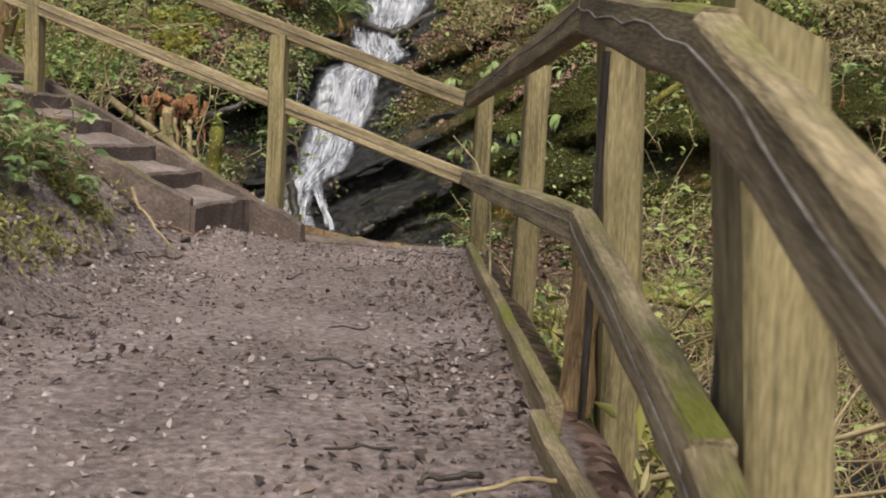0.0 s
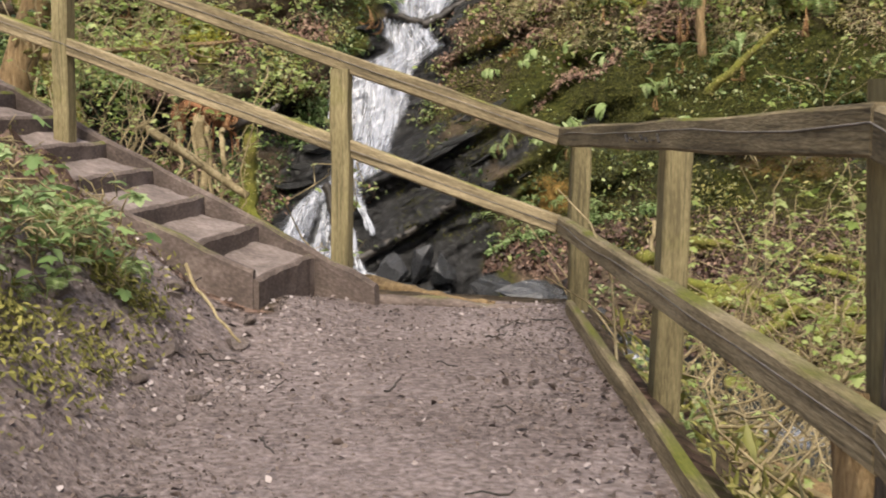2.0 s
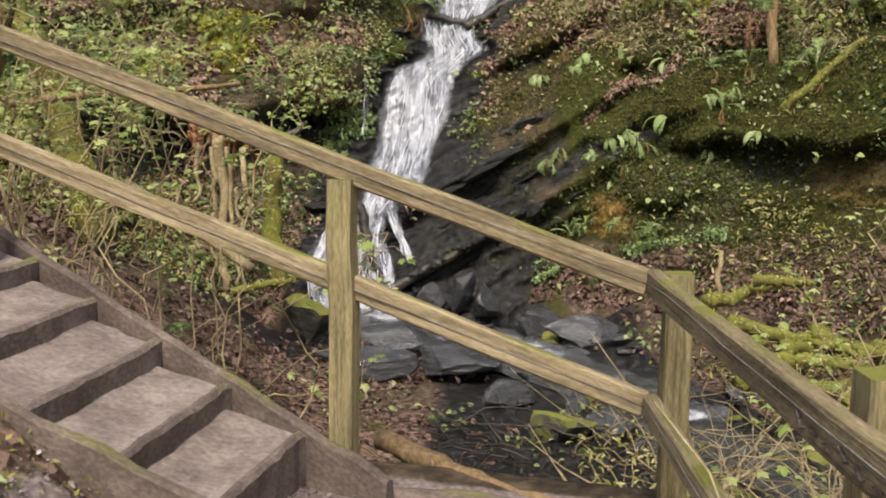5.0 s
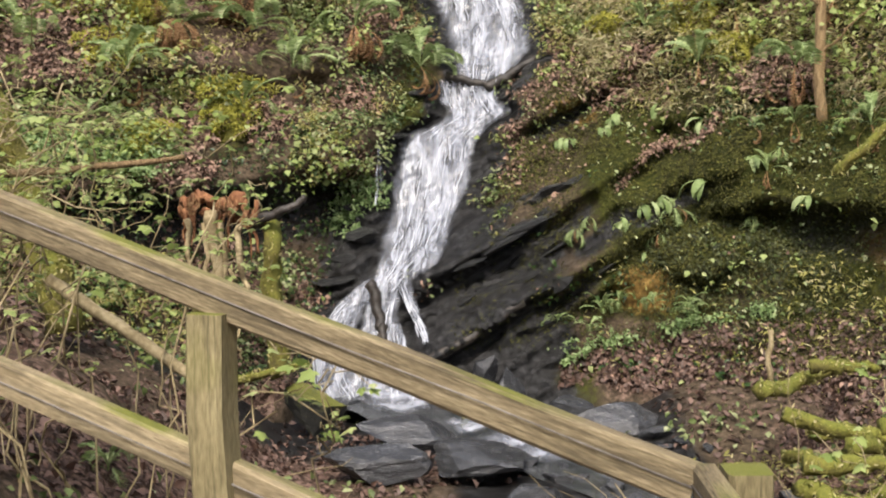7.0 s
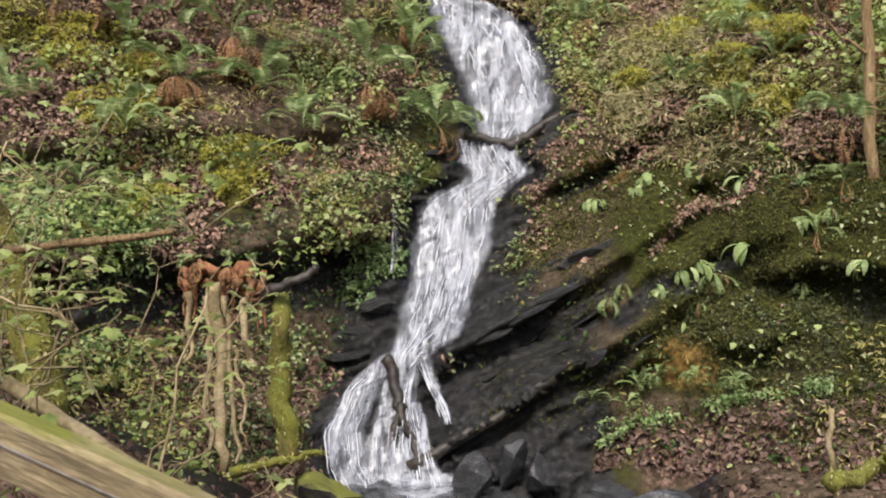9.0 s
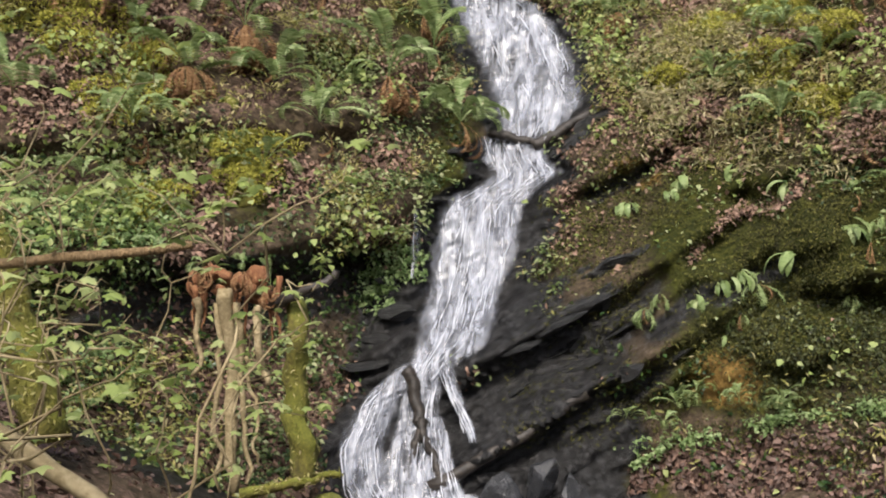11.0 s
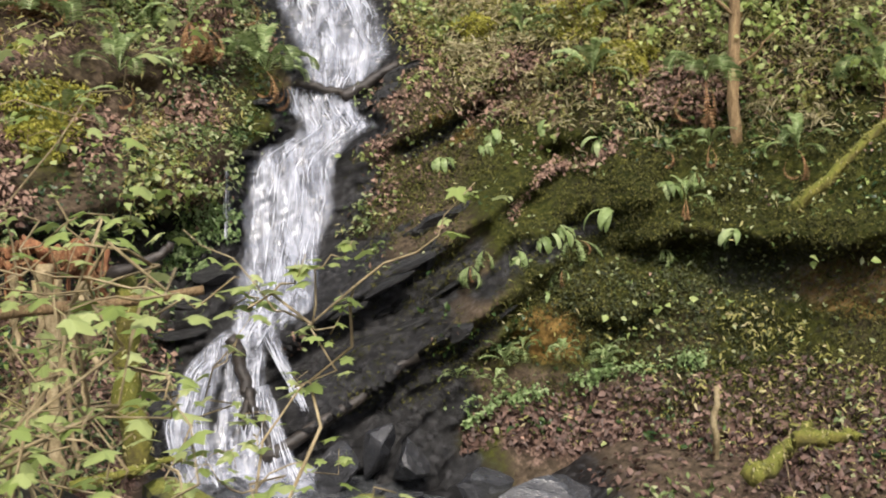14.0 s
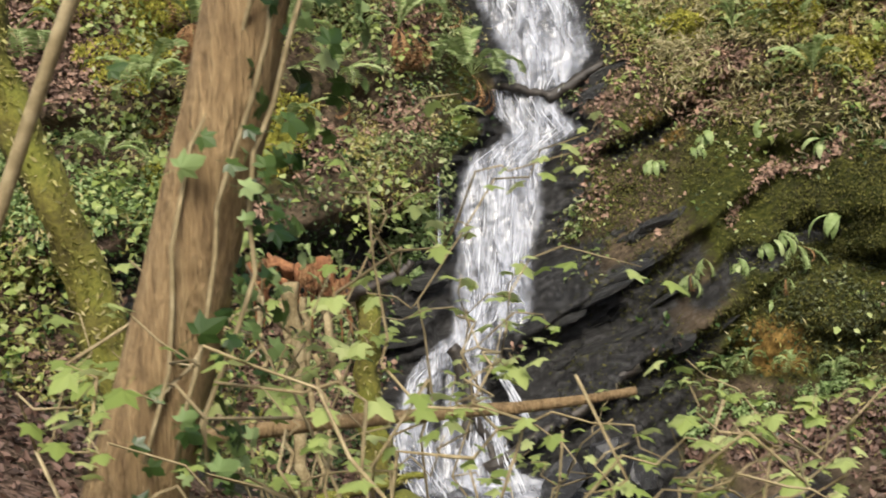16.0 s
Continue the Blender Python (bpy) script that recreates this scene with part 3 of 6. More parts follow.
UPPER = [(7.1, -3.05, -2.55), (6.4, -2.95, -2.3), (6.1, -2.85, -1.6), (5.85, -2.75, -1.15), (5.2, -2.45, -0.7), (4.6, -2.2, -0.5), (3.95, -1.95, -0.4), (3.7, -1.85, -0.6), (3.3, -1.72, -0.95)]
LEDGE = [(3.38, -2.15, -1.15), (3.0, -2.1, -0.95), (2.75, -1.95, -0.78), (2.6, -2.1, -1.0), (2.3, -2.6, -1.3)]
MIDDLE = [(2.5, -2.45, -1.2), (2.15, -2.72, -1.37), (1.4, -2.78, -1.5), (0.75, -2.8, -1.68), (0.37, -2.85, -1.8), (0.12, -2.88, -2.2), (-0.1, -2.9, -2.4)]
for label, count, off, streams in (
        ("tall white upper tier of the waterfall fanning over dark rock", 420, 0.12, (UPPER,)),
        ("short foaming ledge between two tiers of the waterfall", 200, 0.16, (LEDGE,)),
        ("narrow white middle tier of the waterfall beside black rock", 480, 0.18, (MIDDLE,)),
        ("thin thread of water dripping beside the middle tier", 30, 0.12, ([(2.2, -2.99, -2.93), (1.2, -2.99, -2.94)],)),
        ("splayed foaming bottom cascade of the waterfall", 170, 0.12, (
            [(0.12, -2.95, -2.6), (-0.3, -3.45, -2.95), (-0.8, -3.65, -3.1), (-1.2, -3.55, -3.0), (-1.6, -3.3, -2.7)],
            [(0.15, -2.9, -2.35), (-0.4, -2.98, -2.45), (-1.0, -3.1, -2.35), (-1.6, -3.1, -2.1)],
            [(-0.5, -2.55, -2.4), (-1.0, -2.5, -2.2), (-1.6, -2.45, -1.9)],
            [(0.1, -2.55, -2.3), (-0.3, -2.3, -2.15), (-0.75, -2.05, -1.88)]))):
    fall = tagged(new("waterfall"), label, "waterfall", "tiers of the waterfall")
    for j, rows in enumerate(streams):
        fall_sheet(rows, fall, off, 5 + j)
        fall_sheet(rows, fall, off + 0.09, 15 + j, mat=VEIL)
        strands(rows, count // 8, fall, off + 0.06, 60 + count + j)


def creek_mesh(name, mat, k0, k1, scale, lift, seed):
    """A strip of water along the creek's line, between two shares of its length."""
    c = np.array(CREEK_LINE)
    t = np.linspace(k0, k1, int((k1 - k0) * 40) + 4)
    q = np.stack([np.interp(t, np.arange(len(c)), c[:, i]) for i in range(4)], -1)
    d = np.gradient(q[:, :2], axis=0)
    d /= np.linalg.norm(d, axis=1, keepdims=True)
    nn = np.stack([-d[:, 1], d[:, 0]], -1)
    u = np.linspace(-1, 1, 22)
    Xx = q[:, None, 0] + nn[:, None, 0] * u[None] * q[:, None, 3] * scale
    Yy = q[:, None, 1] + nn[:, None, 1] * u[None] * q[:, None, 3] * scale
    Zz = q[:, None, 2] + lift + 0.035 * fbm(Xx * 4, Yy * 4, seed) + 0 * u[None]
    ob = raw_mesh(name, np.stack([Xx, Yy, Zz], -1).reshape(-1, 3), grid_faces(22, len(t))[:, ::-1], mat, smooth=True)
    v = np.linspace(0, 1, len(t))[:, None] + 0 * u[None]
    put_mask(ob, "spread", smooth(0, 0.5, 1 - np.abs(u[None]) + 0 * v + 0.3 * fbm(Xx * 3, Yy * 3, seed)) * smooth(0, 0.3, np.minimum(v, 1 - v) + 0.1 * fbm(Xx * 4, Yy * 4, seed)))
    return ob


tagged(creek_mesh("creek_water", CREEK, 0, 8, 1.25, 0, 81), "dark shallow creek running over stones", "creek", kind="structure")
for k0, k1, sc, lf in ((0.0, 0.75, 0.95, 0.05), (0.95, 1.35, 0.5, 0.05), (1.45, 2.3, 0.85, 0.06), (2.5, 2.8, 0.5, 0.05), (4.6, 5.1, 0.6, 0.06), (3.3, 3.5, 0.5, 0.05), (5.9, 6.2, 0.7, 0.06)):
    tagged(creek_mesh("foam", FOAM, k0, k1, sc, lf, 82), "white foaming rush of water in the creek", "foam", "foam in the creek")


# ---- timber work ----
def timber(bm, a, b, wide, deep, up=(0, 0, 1), bevel=0.008, wobble=0.004, segs=6, seed=0):
    """A slightly uneven sawn timber from a to b; wide lies across, deep along up."""
    a, b = Vector(a), Vector(b)
    d = (b - a).normalized()
    side = d.cross(Vector(up)).normalized()
    top = side.cross(d).normalized()
    rng = random.Random(seed)
    rings = []
    c = bevel
    prof = [(-wide / 2 + c, -deep / 2), (wide / 2 - c, -deep / 2), (wide / 2, -deep / 2 + c), (wide / 2, deep / 2 - c),
            (wide / 2 - c, deep / 2), (-wide / 2 + c, deep / 2), (-wide / 2, deep / 2 - c), (-wide / 2, -deep / 2 + c)]
    for i in range(segs + 1):
        p = a.lerp(b, i / segs)
        ox, oz = rng.uniform(-wobble, wobble), rng.uniform(-wobble, wobble)
        rings.append([bm.verts.new(p + side * (u + ox + rng.uniform(-wobble, wobble) * 0.4) + top * (v + oz + rng.uniform(-wobble, wobble) * 0.4)) for u, v in prof])
    for r0, r1 in zip(rings, rings[1:]):
        for i in range(8):
            bm.faces.new((r0[i], r0[(i + 1) % 8], r1[(i + 1) % 8], r1[i]))
    bm.faces.new(rings[0][::-1])
    bm.faces.new(rings[-1])


def local_timber(name, a, b, wide, deep, mat, parent=None, label="", plumb=0.0, **kw):
    """A timber whose own x axis runs along it, so that its grain does too; plumb: slant of its cut ends."""
    a, b = Vector(a), Vector(b)
    bm = bmesh.new()
    n = (b - a).length
    timber(bm, (-n / 2, 0, 0), (n / 2, 0, 0), wide, deep, **kw)
    for v in bm.verts:
        v.co.x += v.co.z * plumb
    ob = part(name, bm, mat, parent, label)
    d = (b - a).normalized()
    side = Vector((0, 0, 1)).cross(d).normalized()
    top = d.cross(side)
    m = Matrix((d, side, top)).transposed().to_4x4()
    m.translation = (a + b) / 2
    ob.matrix_basis = m
    return ob


def post(name, x, y, z0, z1, wide, deep, parent, turn=0, lean=(0, 0), label="", seed=0, slant=0.0):
    bm = bmesh.new()
    timber(bm, (0, 0, z0), (lean[0], lean[1], z1), wide, deep, (0, 1, 0), 0.009, 0.004, 6, seed)
    top = max(v.co.z for v in bm.verts)
    for v in bm.verts:
        if v.co.z > top - 0.03:
            v.co.z += slant * (v.co.x - lean[0]) + random.Random(seed).uniform(-0.004, 0.004)
    ob = part(name, bm, WOOD, parent, label)
    ob.matrix_basis = pose(x, y, 0, 0, 0, turn)
    return ob


fence_l = tagged(new("timber_fence"), "weathered two-rail timber fence climbing beside the steps", "fence", "trail fence")
TURN_L = math.degrees(math.atan2(7.45 - 6.75, -2.7 - 0.2)) - 180
post("post", -1.03, 7.06, 0.2, 1.735, 0.10, 0.10, fence_l, TURN_L, seed=1)
post("post", -2.70, 7.49, 0.8, 2.30, 0.10, 0.10, fence_l, TURN_L, (0.02, 0), seed=2)
post("post", -4.40, 7.92, 1.5, 2.87, 0.10, 0.10, fence_l, TURN_L, seed=3)
for z in (1.385, 0.925):
    local_timber("rail", (0.13, 6.80, z), (-4.7, 7.94, z + 1.63), 0.05, 0.095, RAIL, fence_l, seed=int(z * 100), segs=14, wobble=0.005)
fence_r = tagged(new("timber_fence"), "weathered two-rail timber fence with wire along the trail edge", "fence", "trail fence")
post("post", 0.24, 6.80, 0.1, 1.42, 0.10, 0.10, fence_r, 4, seed=5)
post("post", 0.38, 5.05, 0.0, 1.50, 0.10, 0.12, fence_r, 4, (0.03, 0), seed=6)
post("post", 0.545, 3.05, -0.2, 1.60, 0.105, 0.12, fence_r, 4, (-0.09, 0), seed=7)
post("post", 0.525, 1.38, -0.3, 1.345, 0.112, 0.13, fence_r, 4, (-0.145, 0), seed=8, slant=-0.55)
post("post", 0.36, 0.05, -0.5, 0.98, 0.12, 0.12, fence_r, 4, seed=9)
TOPR = [(0.15, 6.79, 1.385), (0.35, 2.84, 1.50), (0.305, 1.31, 1.305), (0.28, 0.0, 0.88), (0.26, -1.5, 0.6)]
LOWR = [(0.15, 6.79, 0.925), (0.35, 2.75, 0.98), (0.32, 1.25, 0.82), (0.29, 0.0, 0.44), (0.27, -1.5, 0.16)]
for j, pts in enumerate((TOPR, LOWR)):
    for i, (a, b) in enumerate(zip(pts, pts[1:])):
        local_timber("rail", a, b, 0.055, 0.095, RAIL, fence_r, seed=40 + 10 * j + i, segs=8, wobble=0.004)

kerb = tagged(new("kerb_board"), "mossy timber board edging the trail on its side", "kerb", "trail edging")
local_timber("board", (0.19, 6.72, 0.44), (0.305, 2.72, 0.455), 0.045, 0.2, RAIL, kerb, seed=71, segs=10)
kerb = tagged(new("kerb_board"), "short lower mossy timber board edging the trail", "kerb", "trail edging")
local_timber("board", (0.262, 2.7, 0.435), (0.372, 1.2, 0.415), 0.045, 0.2, RAIL, kerb, seed=72, segs=6)

# steps
steps = tagged(new("timber_steps"), "muddy timber box steps filled with trodden earth", "steps")
N_STEP, RISE, RUN = 9, 0.146, 0.33
SL, SR = (-1.34, 6.14), (-1.20, 7.02)


def step_at(k, s, z):
    """A point of step k: s from 0 at the near stringer to 1 at the fence side."""
    return Vector((SL[0] + (SR[0] - SL[0]) * s - RUN * k, SL[1] + (SR[1] - SL[1]) * s + (0.03 + 0.13 * s) * k, 0.74 + RISE * k + z))


for s, nm in ((0.0, "stringer"), (1.0, "stringer")):
    a, b = step_at(0.02 - 1.17 * s, s, -0.1), step_at(N_STEP, s, -0.1)
    local_timber(nm, a, b, 0.05, 0.23, STEPWOOD, steps, plumb=0.43, seed=80 + int(s), segs=26, wobble=0.007, bevel=0.014)
for k in range(N_STEP):
    local_timber("riser", step_at(k, -0.02, -0.125), step_at(k, 0.98, -0.125), 0.05, 0.24, STEPWOOD, steps, seed=90 + k, segs=12, wobble=0.006, bevel=0.016)
    n = 12
    V = []
    for j in range(n):
        for i in range(n):
            p = step_at(k, 0.03 + 0.94 * i / (n - 1), 0) + Vector((-RUN * j / (n - 1) - 0.02 * (1 - j / (n - 1)), 0.1 * j / (n - 1) * i / (n - 1), 0))
            dip = -0.022 + 0.07 * j / (n - 1) - 0.02 * math.sin(math.pi * i / (n - 1)) * math.sin(math.pi * j / (n - 1))
            V.append((p.x, p.y, p.z + dip + 0.016 * float(fbm(p.x * 6, p.y * 6, 5)) + 0.006 * float(fbm(p.x * 19, p.y * 19, 6))))
    raw_mesh("tread", np.array(V), grid_faces(n, n)[:, ::-1], MUD, steps, smooth=True)


# ---- plants in mass ----
def scatter(name, P, Nrm, size, mat, label, category, seed, parent=None, droop=0.3, narrow=0.6):
    """One mesh of folded leaves at points P, facing about Nrm."""
    rng = np.random.default_rng(seed)
    n = len(P)
    d = rng.normal(size=(n, 3))
    nn = Nrm + rng.normal(size=(n, 3)) * 0.55
    nn /= np.linalg.norm(nn, axis=1, keepdims=True)
    d[:, 2] -= droop
    d -= nn * (d * nn).sum(1, keepdims=True)
    d /= np.linalg.norm(d, axis=1, keepdims=True)
    s = np.cross(nn, d)
    L = (size * rng.uniform(0.6, 1.4, n))[:, None]
    W = L * narrow * rng.uniform(0.7, 1.2, n)[:, None]
    base, tip = P, P + d * L - nn * L * 0.12
    m1, m2 = P + d * L * 0.38 + nn * L * 0.05, P + d * L * 0.7
    V = np.stack([base, m1 + s * W * 0.5 + nn * L * 0.12, m2 + s * W * 0.34 + nn * L * 0.06, tip, m2 - s * W * 0.34 + nn * L * 0.06, m1 - s * W * 0.5 + nn * L * 0.12, m1], 1)
    if narrow < 0.5:
        V = np.stack([base, m1 + s * W * 0.5, tip, m1 - s * W * 0.5], 1)
        Fc = ((np.arange(n) * 4)[:, None, None] + np.array([[0, 1, 2], [0, 2, 3]])[None]).reshape(-1, 3)
        return tagged(raw_mesh(name, V.reshape(-1, 3), Fc, mat, parent), label, category, kind="stuff")
    i = (np.arange(n) * 7)[:, None]
    tri = np.array([[0, 1, 6], [1, 2, 6], [2, 3, 6], [3, 4, 6], [4, 5, 6], [5, 0, 6]])
    Fc = (i[:, :, None] + tri[None]).reshape(-1, 3)
    ob = raw_mesh(name, V.reshape(-1, 3), Fc, mat, parent)
    return tagged(ob, label, category, kind="stuff")


def hill_points(n, xa, xb, za, zb, density, seed, lift=(0.0, 0.12)):
    """Random places on the far hillside, thinned by density(x, z)."""
    rng = np.random.default_rng(seed)
    x, z = rng.uniform(xa, xb, n), rng.uniform(za, zb, n)
    keep = rng.uniform(size=n) < density(x, z)
    x, z = x[keep], z[keep]
    e = 0.08
    y = slope_y(x, z)
    gx, gz = (slope_y(x + e, z) - y) / e, (slope_y(x, z + e) - y) / e
    nn = np.stack([gx, -np.ones(len(x)), gz], -1)
    nn /= np.linalg.norm(nn, axis=1, keepdims=True)
    P = np.stack([x, y, z], -1) + nn * rng.uniform(*lift, len(x))[:, None]
    return P, nn


def ground_points(n, xa, xb, ya, yb, density, seed, lift=(0.0, 0.1)):
    rng = np.random.default_rng(seed)
    x, y = rng.uniform(xa, xb, n), rng.uniform(ya, yb, n)
    keep = rng.uniform(size=n) < density(x, y)
    x, y = x[keep], y[keep]
    z = ground_z(x, y)
    e = 0.08
    nn = np.stack([-(ground_z(x + e, y) - z) / e, -(ground_z(x, y + e) - z) / e, np.ones(len(x))], -1)
    nn /= np.linalg.norm(nn, axis=1, keepdims=True)
    return np.stack([x, y, z], -1) + nn * rng.uniform(*lift, len(x))[:, None], nn


# fern crowns on the far slope: x, z, size, fresh fronds, dead fronds
SPOTS = [(-4.65, 5.66, 1.1, 11, 3), (-5.66, 4.76, 1.2, 9, 12), (-3.58, 3.99, 1.1, 9, 8), (-4.54, 3.35, 1.0, 8, 2), (-2.52, 3.35, 0.95, 11, 4), (-7.73, 5.42, 1.2, 9, 3),
         (-6.28, 4.1, 1.0, 7, 12), (-7.28, 5.49, 1.1, 10, 0), (-5.16, 3.89, 1.1, 10, 0), (2.51, 1.45, 0.75, 8, 0), (1.92, 0.75, 0.8, 8, 0), (1.61, 1.0, 0.7, 6, 0),
         (0.39, 0.5, 0.7, 6, 0), (0.22, 5.35, 0.95, 7, 10), (-0.12, 1.96, 0.45, 7, 0), (0.77, 2.35, 0.45, 7, 0), (3.72, 3.07, 0.9, 9, 3), (3.16, 1.5, 0.6, 5, 2),
         (1.73, 4.0, 0.7, 8, 0), (-4.43, 5.95, 1.0, 9, 0), (-7.89, 3.63, 1.0, 9, 0), (4.17, 5.38, 1.0, 9, 5), (3.47, 5.6, 0.9, 9, 0), (-6.09, 5.23, 1.0, 9, 2),
         (2.64, 4.72, 0.8, 8, 0), (0.2, 2.0, 0.4, 6, 0), (1.15, 2.0, 0.4, 6, 0), (-0.4, 2.15, 0.35, 6, 0), (1.3, 0.2, 0.4, 6, 0), (4.6, 2.2, 0.8, 8, 2), (5.6, 3.0, 0.9, 9, 2),
         (6.6, 2.0, 0.9, 9, 2), (-8.6, 2.6, 0.9, 9, 2), (-6.9, 2.4, 0.8, 9, 0), (-9.3, 4.6, 1.0, 9, 0), (1.0, 6.3, 0.9, 9, 4), (2.2, 6.6, 0.9, 9, 4), (-3.9, 7.0, 0.9, 9, 4), (-5.4, 6.8, 0.9, 9, 4),
         (0.6, -0.45, 0.5, 9, 0), (1.0, -0.35, 0.5, 9, 0), (1.5, -0.45, 0.45, 9, 0), (0.35, -0.75, 0.4, 8, 0), (2.1, -0.5, 0.45, 8, 0), (-3.1, 4.7, 0.9, 9, 2), (-6.6, 3.2, 0.9, 9, 2), (-5.0, 2.6, 0.8, 9, 0), (-8.8, 5.8, 1.0, 9, 3),
         (0.05, 1.0, 0.5, 7, 0), (0.6, 1.05, 0.55, 7, 0), (1.1, 1.15, 0.5, 7, 0), (1.35, 0.75, 0.55, 6, 0), (0.5, 2.2, 0.45, 6, 0), (2.15, 1.75, 0.6, 7, 0), (2.9, 2.1, 0.6, 6, 2), (3.6, 2.2, 0.6, 6, 2), (-0.1, -0.7, 0.4, 8, 0), (1.9, -0.4, 0.45, 8, 0), (2.4, 3.2, 0.7, 8, 2), (3.1, 4.1, 0.8, 8, 3), (4.5, 4.2, 0.8, 8, 3), (-7.0, 4.8, 1.0, 8, 9), (-3.3, 5.4, 0.8, 8, 6)]


def bare(x, z):
    """Where plants can grow: off the rock and not under the ferns."""
    free = (1 - rock_shade_mask(x, z)) ** 2
    for fx, fz, size, _, _ in SPOTS:
        free = free * (0.15 + 0.88 * smooth(0.4 * size, 0.95 * size, np.hypot(x - fx, z - fz + 0.15)))
    return free * (1 - 0.85 * np.exp(-((x - 1.45) / 0.5) ** 2 - ((z + 0.05) / 0.35) ** 2))


def hill_clumps(n, density, seed, height, xa=-10, xb=8, za=-1.3, zb=8.0, freq=1.7):
    """Leaves gathered into bumps that stand off the slope, with their faces turned to the sky."""
    P, nn = hill_points(n, xa, xb, za, zb, density, seed, (0.0, 0.0))
    rng = np.random.default_rng(seed + 900)
    bump = np.clip(fbm(P[:, 0] * freq + seed, P[:, 2] * freq, seed) * 1.6 + 0.25, 0, 1)
    lift = height * bump * rng.uniform(0.55, 1.0, len(P)) + rng.uniform(0, 0.05, len(P))
    P = P + nn * lift[:, None] + np.array([0, 0, 0.25]) * lift[:, None]
    return P, nn * 0.5 + np.array([0, -0.15, 0.8])


LITTER = [(-7.9, 4.1, 0.55), (-7.2, 3.55, 0.5), (-5.7, 2.5, 0.5), (-4.7, 2.6, 0.4), (-3.5, 2.9, 0.45), (-5.9, 5.8, 0.7), (-7.2, 5.1, 0.6), (-4.5, 5.9, 0.7), (-3.4, 4.4, 0.4), (-5.6, 1.8, 0.35),
          (1.5, 3.5, 0.5), (0.9, 3.0, 0.35), (3.4, 3.2, 0.5), (2.5, 4.5, 0.45), (3.9, 4.6, 0.5), (1.4, 5.6, 0.5)]
BRIGHT = [(-6.9, 2.0, 0.5), (-6.2, 1.95, 0.5), (-6.4, 0.2, 0.35), (-3.2, 1.4, 0.35), (-3.5, 1.0, 0.3), (-7.6, 2.2, 0.5)]


def patches(x, z, spots):
    """How far a place lies within the ragged patches given as x, z, radius."""
    best = np.zeros(np.shape(x))
    wob = 0.35 * fbm(x * 3, z * 3, 35)
    for px, pz, r in spots:
        best = np.maximum(best, 1 - smooth(0.55, 1.05, np.hypot((x - px) / 1.25, z - pz) / r + wob))
    return best


def right_side(x):
    return smooth(-1.0, 0.6, x)


def mossy_face(x, z):
    """The overgrown rock beside the fall: x from its edge, below the upper slope."""
    return right_side(x + 0.5) * smooth(3.6, 2.6, z)


def open_slope(x, z):
    return bare(x, z) * (1 - 0.92 * patches(x, z, LITTER)) * (1 - 0.95 * mossy_face(x, z)) * (1 - 0.9 * hollow(x, z))


P, Q = hill_points(230000, -1.6, 7, -0.9, 4.2, lambda x, z: (1 - 0.86 * rock_shade_mask(x, z)) * smooth(0.05, 0.5, x - fall_edges(z)[1]) * np.clip(0.5 + 1.1 * fbm(x * 1.6, (z - 0.5 * x) * 2.4, 58), 0.03, 1) * (1 - 0.97 * np.exp(-((x - 1.3) / 0.5) ** 2 - ((z + 0.05) / 0.36) ** 2)), 6, (0, 0.07))
scatter("dark_moss", P, Q, 0.048, LEAF_MOSS, "thick dark moss hanging on the wet rock side", "moss", 22, narrow=0.4)
P, Q = hill_points(30000, 1.3, 5.0, -0.7, 1.4, lambda x, z: np.exp(-((x - 2.7) / 1.1) ** 2 - ((z - 0.3) / 0.6) ** 2) * np.clip(0.6 + 1.3 * fbm(x * 2.2, z * 2.2, 46), 0, 1) * (1 - np.exp(-((x - 1.3) / 0.55) ** 2 - ((z + 0.05) / 0.4) ** 2)), 7, (0.0, 0.1))
scatter("ivy", P, Q, 0.05, LEAF_CREEPER, "dark small-leaved creeper hanging over the rock", "ivy", 26)
P, Q = hill_points(4500, 0.6, 6.0, -0.4, 3.0, lambda x, z: np.clip(-0.05 + 1.4 * fbm(x * 1.9, z * 1.9, 47), 0, 1), 8, (0.02, 0.12))
scatter("undergrowth", P, Q, 0.065, LEAF_MID, "small leafy plants growing in the moss", "undergrowth", 27)
P, Q = hill_clumps(95000, lambda x, z: open_slope(x, z) * np.clip(-0.05 + 2.2 * fbm(x * 0.9, z * 0.9, 51) + 0.1 * smooth(-2.0, -3.5, x) - 0.2 * smooth(3.0, 4.0, z) * smooth(-2, -3, x), 0.0, 1), 1, 0.45)
scatter("undergrowth", P, Q, 0.08, LEAF_MID, "low green broad-leaved undergrowth on the ravine side", "undergrowth", 11)
P, Q = hill_clumps(50000, lambda x, z: bare(x, z) * (1 - 0.8 * patches(x, z, LITTER)) * np.clip(0.1 + 1.8 * fbm(x * 0.7 + 4, z * 0.8, 52), 0.0, 1) * (1 - 0.6 * mossy_face(x, z)), 2, 0.3)
scatter("ivy", P, Q, 0.075, LEAF_DARK, "dark glossy ivy creeping over the ravine side", "ivy", 12)
P, Q = hill_clumps(160000, lambda x, z: open_slope(x, z) * np.clip(0.05 + 1.7 * fbm(x * 0.8 + 14, z * 0.9, 53) + 0.6 * right_side(x) * smooth(2.2, 3.0, z) + 0.3 * smooth(-4.5, -6, x), 0.0, 1) + bare(x, z) * 0.16 * smooth(3.8, 5.0, z), 3, 0.4)
scatter("moss_and_grass", P, Q, 0.095, LEAF_YELLOW, "yellow-green moss tufts and grass on the ravine side", "moss", 13, narrow=0.3)
